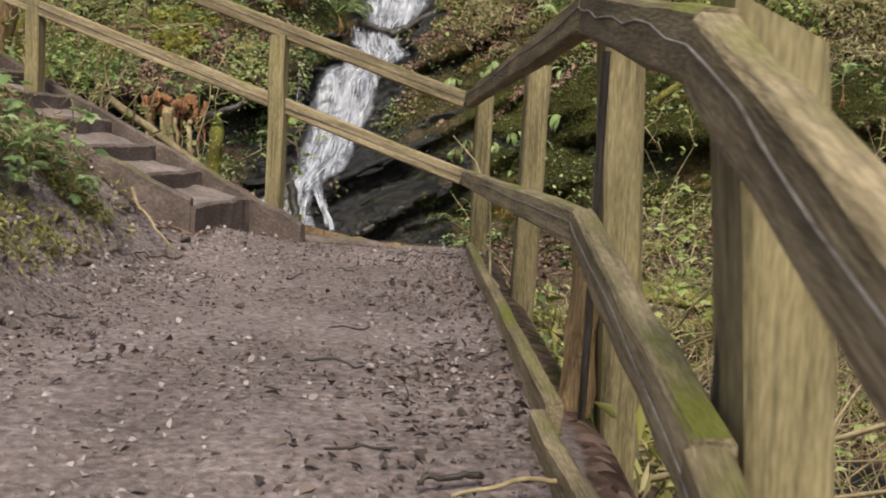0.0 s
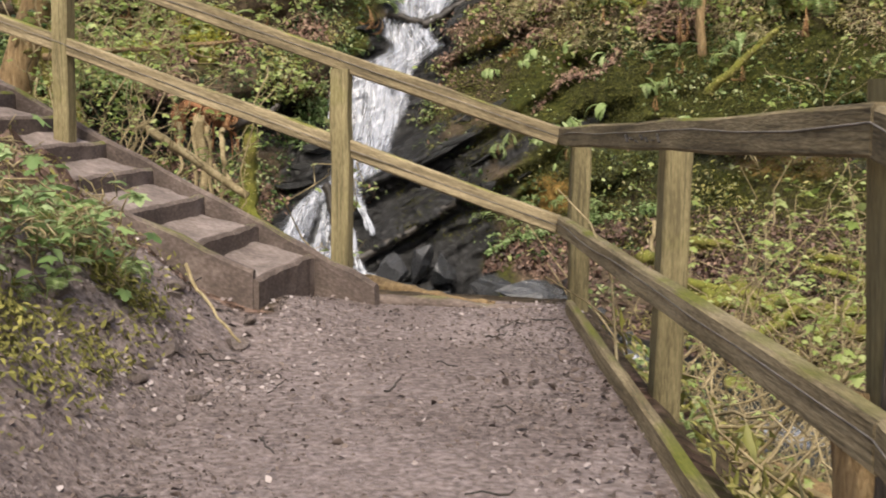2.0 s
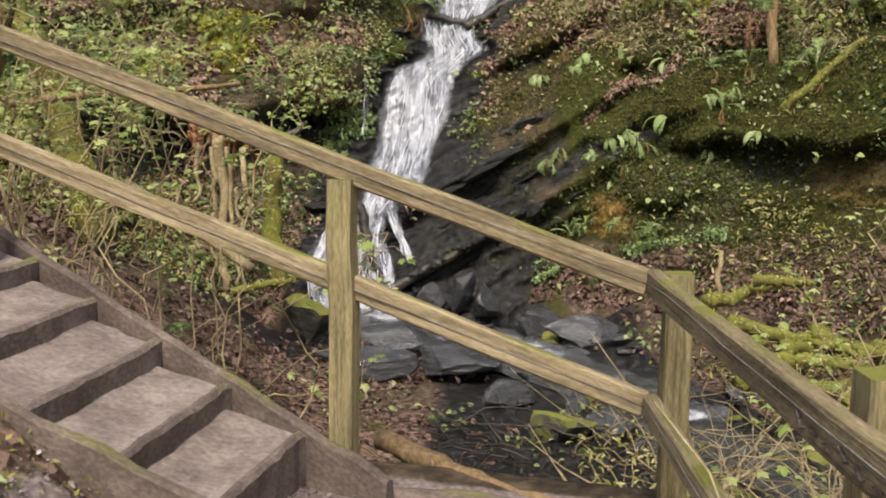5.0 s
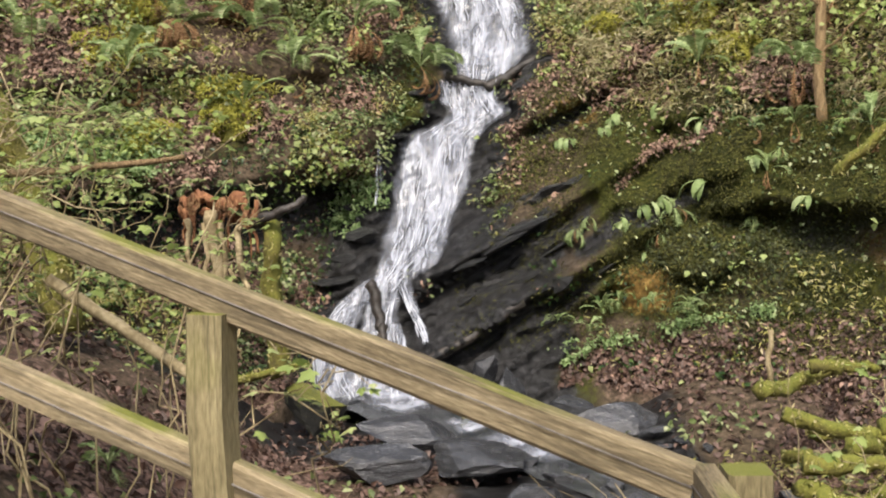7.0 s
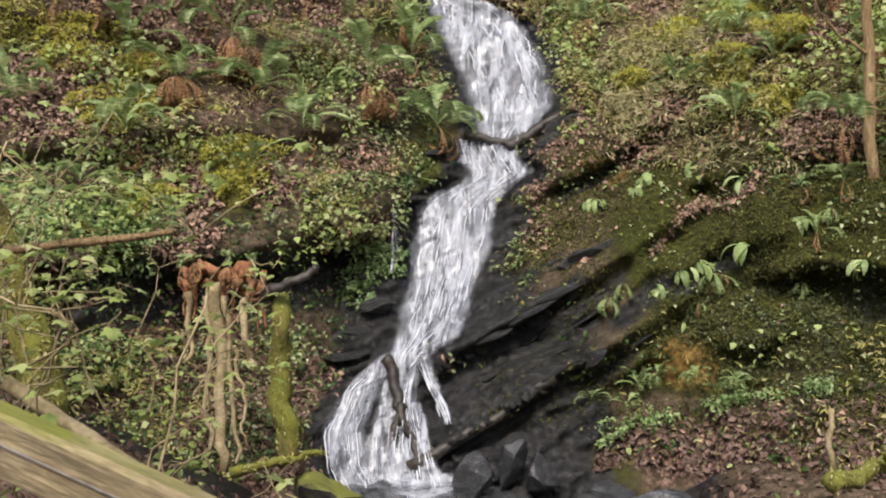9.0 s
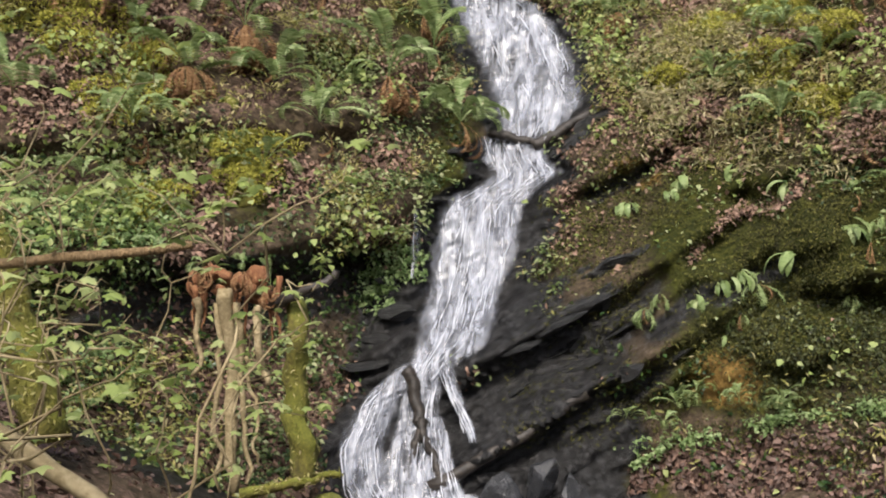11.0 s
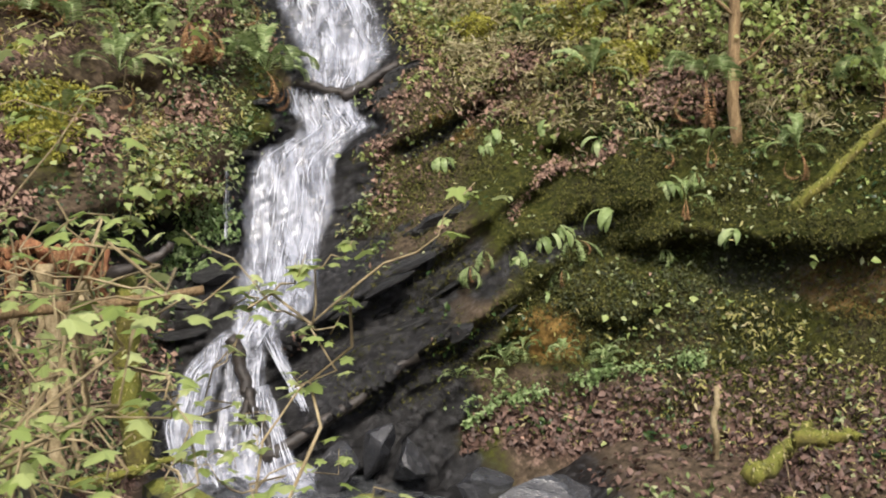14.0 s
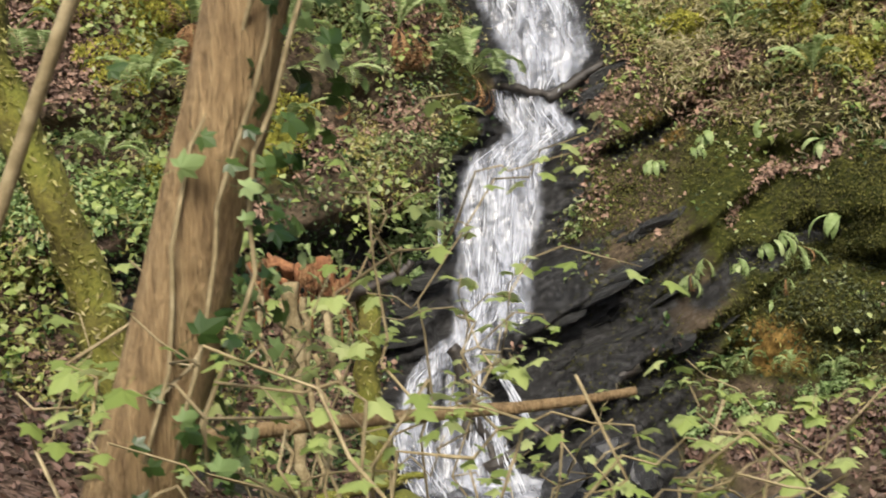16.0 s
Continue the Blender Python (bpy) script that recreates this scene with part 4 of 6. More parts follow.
P, Q = hill_points(110000, -11, 10, -1.3, 9, lambda x, z: np.clip(bare(x, z) * np.clip(0.2 + 1.4 * fbm(x * 0.7 + 9, z * 1.1, 33) + 0.25 * right_side(x) * smooth(2.4, 3.4, z), 0.0, 1) * (1 - 0.95 * mossy_face(x, z)) + 0.9 * patches(x, z, LITTER), 0, 1), 4, (0, 0.06))
scatter("leaf_litter", P, Q, 0.085, LEAF_DEAD, "dead brown leaves lying on the ravine side", "leaf litter", 14)
P, Q = hill_points(70000, -9, 5, 1.4, 6.6, lambda x, z: patches(x, z, LITTER) * (1 - rock_shade_mask(x, z)), 24, (0.03, 0.14))
scatter("leaf_litter", P, Q + np.array([0, 0, 0.5]), 0.085, LEAF_DEAD, "pinkish brown leaves gathered in drifts on the ravine side", "leaf litter", 44)
P, Q = hill_points(16000, 0.0, 6.5, -1.4, -0.2, lambda x, z: smooth(0.0, 0.25, (-1.0 + 0.24 * x) - z) * np.clip(0.6 + 0.9 * fbm(x * 1.3, z * 2, 36), 0.05, 1), 14, (0, 0.05))
scatter("leaf_litter", P, Q, 0.09, LEAF_WET, "wet brown leaves at the foot of the ravine side", "leaf litter", 28)
P, Q = hill_clumps(42000, lambda x, z: open_slope(x, z) * np.clip(-0.05 + 1.7 * fbm(x * 1.1 + 2, z * 1.1, 57) + 0.1 * smooth(-2.5, -4, x) + 0.35 * smooth(3.0, 4.4, z) + 0.25 * right_side(x) * smooth(2.6, 3.6, z), 0.0, 1), 5, 0.75, freq=1.1)
scatter("sprouting_shrubs", P, Q, 0.1, LEAF_BRIGHT, "fresh bright shoots rising from the ravine side", "shrubs", 21, narrow=0.75)
P, Q = hill_clumps(80000, lambda x, z: bare(x, z) * np.clip(0.5 + 1.6 * fbm(x * 0.9 + 21, z * 1.2, 59), 0.0, 1) * smooth(0.2, 1.6, x) * smooth(2.3, 3.4, z), 9, 0.5, xa=0, zb=8.0)
scatter("dry_grass", P, Q, 0.15, LEAF_STRAW, "pale dry grass and stems on the upper ravine side", "grass", 25, droop=0.6, narrow=0.15)
P, Q = hill_points(40000, -8.5, -2.9, -0.2, 2.7, lambda x, z: patches(x, z, BRIGHT), 15, (0.02, 0.22))
scatter("undergrowth", P, Q * 0.3 + np.array([0, -0.1, 0.9]), 0.075, LEAF_BANK, "soft bright green plants in a dense patch", "undergrowth", 29)
P, Q = hill_points(30000, 0.0, 3.0, -1.2, -0.2, lambda x, z: np.exp(-((z + 1.02 - 0.25 * x) / (0.07 + 0.05 * fbm(x * 2.5, x * 0, 37))) ** 2) * np.clip(0.5 + 1.2 * fbm(x * 2.2, z, 38), 0, 1), 16, (0.02, 0.22))
scatter("undergrowth", P, Q * 0.3 + np.array([0, -0.1, 0.9]), 0.058, LEAF_BANK, "bright green plants along the foot of the rock", "undergrowth", 30)
_g = np.random.default_rng(71)
_x = _g.uniform(0.95, 2.6, 800)
_z = 1.62 + 0.6 * (_x - 1.04) + _g.normal(0, 0.055, 800) + 0.12 * np.sin(_x * 5)
P = np.stack([_x, slope_y(_x, _z) - 0.05, _z + 0.03], -1)
scatter("leaf_litter", P, np.tile(np.array([0, -0.5, 0.8]), (800, 1)), 0.065, LEAF_DEAD, "pinkish dead leaves lodged along a rock ridge", "leaf litter", 72)
P, Q = ground_points(60000, -9, 6, 7.2, 20, lambda x, y: smooth(0.35, 0.7, np.maximum((x - 0.2) * 0.2346 + (y - 6.75) * 0.972, x - 0.35)) * np.clip(0.3 + 0.9 * fbm(x * 0.8, y * 0.8, 61), 0.03, 1) * smooth(0.7, 1.2, creek_distance(x, y)) * (1 - 0.8 * smooth(-1.8, -0.9, x) * (1 - smooth(1.2, 2.2, x)) * smooth(12.0, 12.8, y)), 5, (0, 0.05))
scatter("leaf_litter", P, Q, 0.095, LEAF_WET, "dead brown leaves on the slope below the fence", "leaf litter", 15, droop=0)
P, Q = ground_points(40000, -9, 8, 0, 19, lambda x, y: smooth(0.3, 0.7, np.maximum((x - 0.2) * 0.2346 + (y - 6.75) * 0.972, x - 0.35)) * np.clip(-0.1 + 1.2 * fbm(x * 0.9 + 3, y * 0.9, 62) + 0.35 * smooth(0.5, 2, x), 0.0, 1) * (1 - 0.5 * smooth(-0.8, -1.6, x)) * smooth(0.8, 1.3, creek_distance(x, y)), 6, (0.0, 0.2))
scatter("undergrowth", P, Q, 0.1, LEAF_MID, "low green plants on the slope below the fence", "undergrowth", 16, droop=0)
P, Q = ground_points(70000, 0.4, 9, 2, 18, lambda x, y: np.clip(0.25 + 1.0 * fbm(x * 1.1 + 7, y * 1.1, 63), 0, 1) * smooth(0.7, 1.2, creek_distance(x, y)), 7, (0.0, 0.2))
scatter("moss_and_grass", P, Q, 0.1, LEAF_YELLOW, "yellow-green moss and grass beside the creek", "moss", 17, droop=0, narrow=0.3)
P, Q = ground_points(16000, -5, -1.3, 2.5, 6.2, lambda x, y: smooth(-1.4, -1.8, x) * np.clip(0.25 + 1.1 * fbm(x * 2.2, y * 2.2, 64), 0, 1), 8, (0.0, 0.07))
scatter("bank_moss", P, Q, 0.03, LEAF_BANKMOSS, "yellow-green moss cushions on the trail bank", "moss", 18, droop=0, narrow=0.4)
P, Q = ground_points(4200, -5, -1.7, 3.5, 6.1, lambda x, y: smooth(-1.75, -2.1, x) * np.clip(-0.1 + 1.1 * fbm(x * 1.6 + 5, y * 1.6, 65), 0, 1) * (1 - smooth(5.4, 5.7, y)), 9, (0.02, 0.13))
scatter("bank_plants", P, Q, 0.06, LEAF_BANK, "leafy green plants growing on the trail bank", "undergrowth", 19, droop=0.1)
P, Q = ground_points(26000, -2.2, 0.3, 0.8, 7.0, lambda x, y: np.clip(0.3 + 0.9 * fbm(x * 1.5, y * 1.5, 66) + 0.3 * smooth(-0.9, -1.5, x) + 0.4 * smooth(-0.3, 0.25, x), 0.08, 1), 10, (0.0, 0.005))
scatter("trail_litter", P, Q, 0.016, BITS, "dark bits of bark and leaf trodden into the trail", "leaf litter", 20, droop=0)
P, Q = ground_points(9000, -2.2, 0.3, 0.8, 7.0, lambda x, y: np.clip(0.3 + 0.9 * fbm(x * 1.2 + 7, y * 1.2, 67) + 0.4 * smooth(-0.9, -1.5, x), 0.05, 1), 11, (0.0, 0.006))
scatter("trail_grit", P, Q, 0.022, GRIT, "small pale stones and dry leaf bits on the trail", "gravel", 23, droop=0, narrow=0.8)


# ---- single plants, wood and stones ----
def tube(points, radii, sides=7, rough=0.0, seed=0, cap=True):
    """Vertices and faces of a round limb through points."""
    rng = np.random.default_rng(seed)
    pts = np.array(points, dtype=float)
    n = len(pts)
    t = np.gradient(pts, axis=0)
    t /= np.linalg.norm(t, axis=1, keepdims=True) + 1e-9
    ref = np.array([0.3, 0.2, 1.0]) if abs(t[:, 2]).mean() < 0.8 else np.array([1.0, 0.2, 0.1])
    u = np.cross(t, ref)
    u /= np.linalg.norm(u, axis=1, keepdims=True)
    v = np.cross(t, u)
    a = np.linspace(0, 2 * np.pi, sides, endpoint=False)
    rr = np.array(radii)[:, None] * (1 + rough * rng.uniform(-1, 1, (n, sides)))
    V = pts[:, None] + u[:, None] * (np.cos(a) * rr)[..., None] + v[:, None] * (np.sin(a) * rr)[..., None]
    i = np.arange(n * sides).reshape(n, sides)
    j = np.roll(i, -1, 1)
    Fc = np.stack([i[:-1], j[:-1], j[1:], i[1:]], -1).reshape(-1, 4)
    V = V.reshape(-1, 3)
    if cap:
        V = np.concatenate([V, pts[:1], pts[-1:]])
        c0, c1 = n * sides, n * sides + 1
        caps = [(int(j[0][k]), int(i[0][k]), c0) for k in range(sides)] + [(int(i[-1][k]), int(j[-1][k]), c1) for k in range(sides)]
    else:
        caps = []
    return V, Fc, caps


def limb(name, tubes, mat, parent=None, label=""):
    """One mesh of several tubes."""
    me = bpy.data.meshes.new(name)
    V, Fc, off = [], [], 0
    for v, f, caps in tubes:
        V.extend(map(tuple, v))
        Fc.extend(tuple(int(k) + off for k in q) for q in f)
        Fc.extend(tuple(k + off for k in q) for q in caps)
        off += len(v)
    me.from_pydata(V, [], Fc)
    me.polygons.foreach_set("use_smooth", [True] * len(me.polygons))
    me.update()
    me.materials.append(mat)
    ob = new(name, me)
    ob.parent = parent
    if label:
        ob["label"] = label
    return ob


def bent(a, b, n, sag, seed):
    """n points from a to b along a crooked line."""
    rng = np.random.default_rng(seed)
    k = np.linspace(0, 1, n)[:, None]
    p = np.array(a) * (1 - k) + np.array(b) * k
    w = rng.normal(size=(n, 3)).cumsum(0)
    w = w - w[0] - (w[-1] - w[0]) * k
    return p + w * sag / np.sqrt(n)


def moss_coat(line, radii, parent, seed):
    """Short moss tufts all round a limb."""
    rng = np.random.default_rng(seed)
    m = int(260 * np.linalg.norm(line[-1] - line[0]) * (radii.mean() / 0.1) ** 0.7) + 60
    k = rng.uniform(0, len(line) - 1.001, m)
    i = k.astype(int)
    c = line[i] + (line[i + 1] - line[i]) * (k - i)[:, None]
    d = rng.normal(size=(m, 3)) + np.array([0, -0.3, 0.5])
    d /= np.linalg.norm(d, axis=1, keepdims=True)
    scatter("moss", c + d * radii[i][:, None] * 1.02, d, 0.06, LEAF_YELLOW, "", "", seed, parent, narrow=0.35)


def log(name, a, b, r0, r1, mat, label, category, seed, sag=0.08, group=""):
    n = 14
    line = bent(a, b, n, sag, seed)
    ob = limb(name, [tube(line, np.linspace(r0, r1, n), 10, 0.12 if mat is not MOSSBARK else 0.3, seed)], mat)
    if mat is MOSSBARK:
        moss_coat(line, np.linspace(r0, r1, n), ob, seed)
    return tagged(ob, label, category, group)


def stone(name, x, y, z, sx, sy, sz, turn, mat, label, seed, tilt=0, roll=0, group="creek stones", category="rock"):
    bm = bmesh.new()
    bmesh.ops.create_icosphere(bm, subdivisions=3, radius=1.0)
    rng = random.Random(seed)
    planes = [(Vector((rng.gauss(0, 1), rng.gauss(0, 1), rng.gauss(0, 1))).normalized(), rng.uniform(0.34, 0.72)) for _ in range(13)]
    for v in bm.verts:
        for nrm, d in planes:
            over = v.co.dot(nrm) - d
            if over > 0:
                v.co -= nrm * over * 0.985
        v.co *= 1 + 0.05 * noise.noise(v.co * 2.5 + Vector((seed, 0, 0))) + 0.05 * noise.noise(v.co * 7 + Vector((0, seed, 0)))
    ob = part(name, bm, mat, None)
    ob.matrix_basis = pose(x, y, z, tilt, tilt * 0.6 + roll, turn) @ Matrix.Diagonal((sx, sy, sz, 1))
    return tagged(ob, label, category, group)


def frond_mesh(name, mat, length, pairs, width, curl, seed):
    """One sword-fern frond: a bent stalk with paired leaflets; it starts at its origin and reaches along x."""
    rng = random.Random(seed)
    V, Fc = [], []

    def at(t):
        a = curl * t
        return Vector((length * (math.sin(a) / curl if curl else t), 0, length * (0.35 * t - (1 - math.cos(a)) / max(curl, 0.01) * 0.9)))
    for i in range(pairs):
        t = 0.08 + 0.9 * i / pairs
        p, q = at(t), at(min(1, t + 0.6 / pairs))
        w = width * math.sin(math.pi * min(1, 0.18 + 0.85 * (1 - t) ** 0.7)) * rng.uniform(0.85, 1.1)
        for sgn in (-1, 1):
            tip = p.lerp(q, 0.5) + Vector((0.25 * w, sgn * w, -0.25 * w + rng.uniform(-0.1, 0.1) * w))
            m = p.lerp(tip, 0.5) + Vector((length / pairs * 0.5, 0, 0.06 * w))
            k = len(V)
            V += [tuple(p), tuple(q), tuple(m + Vector((length / pairs * 0.1, 0, 0))), tuple(tip)]
            Fc += [(k, k + 1, k + 2), (k, k + 2, k + 3)]
    for i in range(6):
        p, q = at(i / 6), at((i + 1) / 6)
        k = len(V)
        r = 0.006 * (1 - i / 7)
        V += [(p.x, -r, p.z + 0.002), (p.x, r, p.z + 0.002), (q.x, r * 0.8, q.z + 0.002), (q.x, -r * 0.8, q.z + 0.002)]
        Fc += [(k, k + 1, k + 2), (k, k + 2, k + 3)]
    me = bpy.data.meshes.new(name)
    me.from_pydata(V, [], Fc)
    me.update()
    me.materials.append(mat)
    return me


FRONDS = [frond_mesh("frond", FERN, 0.85, 24, 0.12, c, i) for i, c in enumerate((1.5, 1.9, 2.3))]
DEAD_FRONDS = [frond_mesh("dead_frond", FERN_DEAD, 0.85, 16, 0.06, c, 9 + i) for i, c in enumerate((2.2, 2.6))]


def fern(place, normal, size, seed, fresh=10, dead=0, label="green sword fern growing on the ravine side", hanging=False):
    root = tagged(new("sword_fern"), label, "fern", "ferns of the ravine")
    root.matrix_basis = Matrix.Translation(place)
    rng = random.Random(seed)
    out = math.degrees(math.atan2(normal[1], normal[0]))
    for k in range(fresh + dead):
        old = k >= fresh
        me = rng.choice(DEAD_FRONDS if old else FRONDS)
        ob = new("dead_frond" if old else "frond", me)
        ob.parent = root
        turn = out + rng.uniform(-70, 70) if old else out + (k / max(1, fresh) - 0.5) * 300 + rng.uniform(-18, 18)
        pitch = rng.uniform(22, 70) if old else rng.uniform(-75, -12)
        if hanging:
            turn, pitch = out + rng.uniform(-60, 60), rng.uniform(5, 45)
        sc = size * rng.uniform(0.7, 1.15)
        ob.matrix_basis = pose(0, 0, 0, rng.uniform(-15, 15), pitch, turn) @ Matrix.Diagonal((sc, sc, sc, 1))
        if old:
            ob["label"] = "brown dead frond hanging down"
    return root


def hill_at(x, z):
    y = float(slope_y(x, z))
    e = 0.25
    gx, gz = (float(slope_y(x + e, z)) - y) / e, (float(slope_y(x, z + e)) - y) / e
    return Vector((x, y, z)), Vector((gx, -1, gz)).normalized()


SPOTS = [q for q in SPOTS if not (-0.6 < q[0] < 2.6 and -0.1 < q[1] < 2.5)]
for i, (x, z, size, fresh, dead) in enumerate(SPOTS):
    p, nrm = hill_at(x, z)
    fern(p + nrm * 0.22 + Vector((0, 0, 0.1)), nrm, size * (1.55 if z > 2.5 else 1.15), 300 + i, fresh, dead * 3 if dead > 5 else dead, "sword fern with a skirt of brown dead fronds" if dead > 6 else "green sword fern growing on the ravine side")


def tongue_mesh(name, seed, mat):
    """A broad lance-shaped leaf one unit long that arches out along x and hangs over."""
    rng = random.Random(seed)
    V, n = [], 7
    for i in range(n):
        t = i / (n - 1)
        w = 0.13 * math.sin(math.pi * min(1, 0.1 + 0.9 * t)) ** 0.7 * rng.uniform(0.9, 1.1) + 0.004
        x, z = math.sin(1.5 * t) * 0.62, 0.22 * t - 0.75 * t * t
        V += [(x, -w, z - 0.25 * w), (x, 0, z), (x, w, z - 0.25 * w)]
    me = bpy.data.meshes.new(name)
    me.from_pydata(V, [], [(3 * i + k, 3 * i + k + 1, 3 * i + k + 4, 3 * i + k + 3) for i in range(n - 1) for k in (0, 1)])
    me.update()
    me.materials.append(mat)
    return me


TONGUES = [tongue_mesh("leaf", i, FERN) for i in range(4)]
for i, (x, z, size, count) in enumerate([(2.3, 1.55, 0.5, 6), (0.1, 2.15, 0.34, 9), (0.4, 2.22, 0.34, 8), (0.85, 2.4, 0.32, 7), (1.1, 2.58, 0.36, 7), (1.85, 2.75, 0.4, 4), (2.4, 2.55, 0.34, 4), (1.62, 1.3, 0.36, 7),
                                         (1.35, 1.15, 0.36, 6), (1.9, 1.35, 0.3, 5), (1.0, 1.0, 0.3, 5), (1.45, 0.5, 0.3, 3), (3.0, 1.9, 0.4, 5), (3.6, 1.3, 0.34, 5)]):
    p, nrm = hill_at(x, z)
    thing = tagged(new("tongue_fern"), "clump of pale green strap leaves hanging from the mossy rock", "fern", "strap ferns of the rock")
    thing.matrix_basis = Matrix.Translation(p + nrm * 0.1)
    rng = random.Random(1200 + i)
    out = math.degrees(math.atan2(nrm[1], nrm[0]))
    for k in range(count):
        ob = new("leaf", rng.choice(TONGUES))
        ob.parent = thing
        sc = size * rng.uniform(0.7, 1.2)
        ob.matrix_basis = pose(rng.uniform(-0.1, 0.1), 0, rng.uniform(-0.05, 0.05), rng.uniform(-20, 20), rng.uniform(0, 35), out + rng.uniform(-75, 75)) @ Matrix.Diagonal((sc, sc, sc, 1))
for i, (x, z, size) in enumerate([(1.8, 1.05, 0.75), (1.66, 0.75, 0.6), (0.3, 0.75, 0.6), (0.5, 0.95, 0.5), (1.2, 0.95, 0.5), (2.9, 1.15, 0.5), (3.4, 2.0, 0.6), (-0.3, 2.35, 0.3)]):
    p, nrm = hill_at(x, z)
    fern(p + nrm * 0.12, nrm, size, 1250 + i, 5, 1, "sword fern with a few fronds hanging from the rock", True)
for i, (x, y, size) in enumerate([(-2.2, 10.2, 0.6), (-3.4, 12.2, 0.7), (-1.6, 8.2, 0.5), (-2.3, 8.3, 0.5), (0.75, 3.4, 0.4), (0.8, 6.6, 0.35), (-2.05, 4.9, 0.22), (0.6, 7.6, 0.4)]):
    fern(Vector((x, y, float(ground_z(x, y)) + 0.02)), Vector((0, -0.3, 1)), size, 400 + i, 9, 0, "small green fern growing on the ground")


def leaf_mesh(name, seed, mat):
    """A lobed maple-like leaf about one unit across, folded along its rib, hanging a little."""
    rng = random.Random(seed)
    ang = [-150, -118, -92, -62, -38, -20, 0, 20, 38, 62, 92, 118, 150]
    rad = [0.2, 0.45, 0.3, 0.6, 0.4, 0.55, 0.78, 0.55, 0.4, 0.6, 0.3, 0.45, 0.2]
    V = [(0, 0, 0)] + [(r * math.cos(radians(a)) * rng.uniform(0.9, 1.1), r * math.sin(radians(a)) * rng.uniform(0.9, 1.1), -0.25 * abs(math.sin(radians(a))) * r - 0.25 * r * r) for a, r in zip(ang, rad)]
    V += [(-0.55, 0, 0.1), (-0.55, 0.02, 0.1)]
    Fc = [(0, i, i + 1) for i in range(1, 13)] + [(0, 14, 15)]
    me = bpy.data.meshes.new(name)
    me.from_pydata(V, [], Fc)
    me.update()
    me.materials.append(mat)
    return me


LEAVES = [leaf_mesh("leaf", i, LEAF_BRIGHT) for i in range(4)]


GREENS = [leaf_mesh("leaf", 20 + i, LEAF_BANK) for i in range(4)]


def sapling(root, tips, seed, leaves, size, thick=0.008, label="slender maple sapling with fresh bright leaves", sag=0.35, reach=0.4, shapes=None, stems=3, twigs=6):
    """Crooked stems from one root to the tips, side twigs, and single leaves along their outer half."""
    thing = tagged(new("sapling"), label, "sapling", "saplings below the fence")
    thing.matrix_basis = Matrix.Translation(root)
    rng = random.Random(seed)
    spots = []
    for j, tip in enumerate(tips[:stems]):
        d = Vector(tip) - Vector(root)
        pts = bent((0, 0, 0), tuple(d), 16, sag, seed + j)
        pts[:, 2] += np.sin(np.linspace(0, np.pi, 16)) * 0.12 * d.length
        for k in range(twigs):
            i = rng.randrange(5, 16)
            b = pts[i] + np.array([rng.uniform(-reach, reach), rng.uniform(-0.75 * reach, 0.75 * reach), rng.uniform(-0.1 * reach, 0.75 * reach)])
            tw = bent(pts[i], b, 7, 0.1, seed * 7 + j * 31 + k)
            limb("twig", [tube(tw, np.linspace(0.0038, 0.0015, 7), 4, 0, k)], TWIG, thing)
            spots += [Vector(tw[-1]), Vector(tw[4]), Vector(tw[5]), Vector(tw[3]), Vector(tw[-1]) + Vector((0.04, 0.0, -0.02)), Vector(tw[-1]) + Vector((-0.04, 0.02, -0.02))]
        spots += [Vector(p) for p in pts[7:]]
        limb("stem", [tube(pts, np.linspace(thick, 0.0035, 16), 6, 0.1, seed + j)], TWIG, thing)
    rng.shuffle(spots)
    for p in spots[:leaves]:
        ob = new("leaf", rng.choice(shapes or LEAVES))
        ob.parent = thing
        sc = size * rng.uniform(0.55, 1.3)
        ob.matrix_basis = pose(p.x + rng.uniform(-0.04, 0.04), p.y + rng.uniform(-0.04, 0.04), p.z + rng.uniform(-0.04, 0.02), rng.uniform(-20, 20), rng.uniform(-5, 32), rng.uniform(0, 360)) @ Matrix.Diagonal((sc, sc, sc, 1))
    return thing


def on_ground(x, y, up=0.0):
    return (x, y, float(ground_z(x, y)) + up)


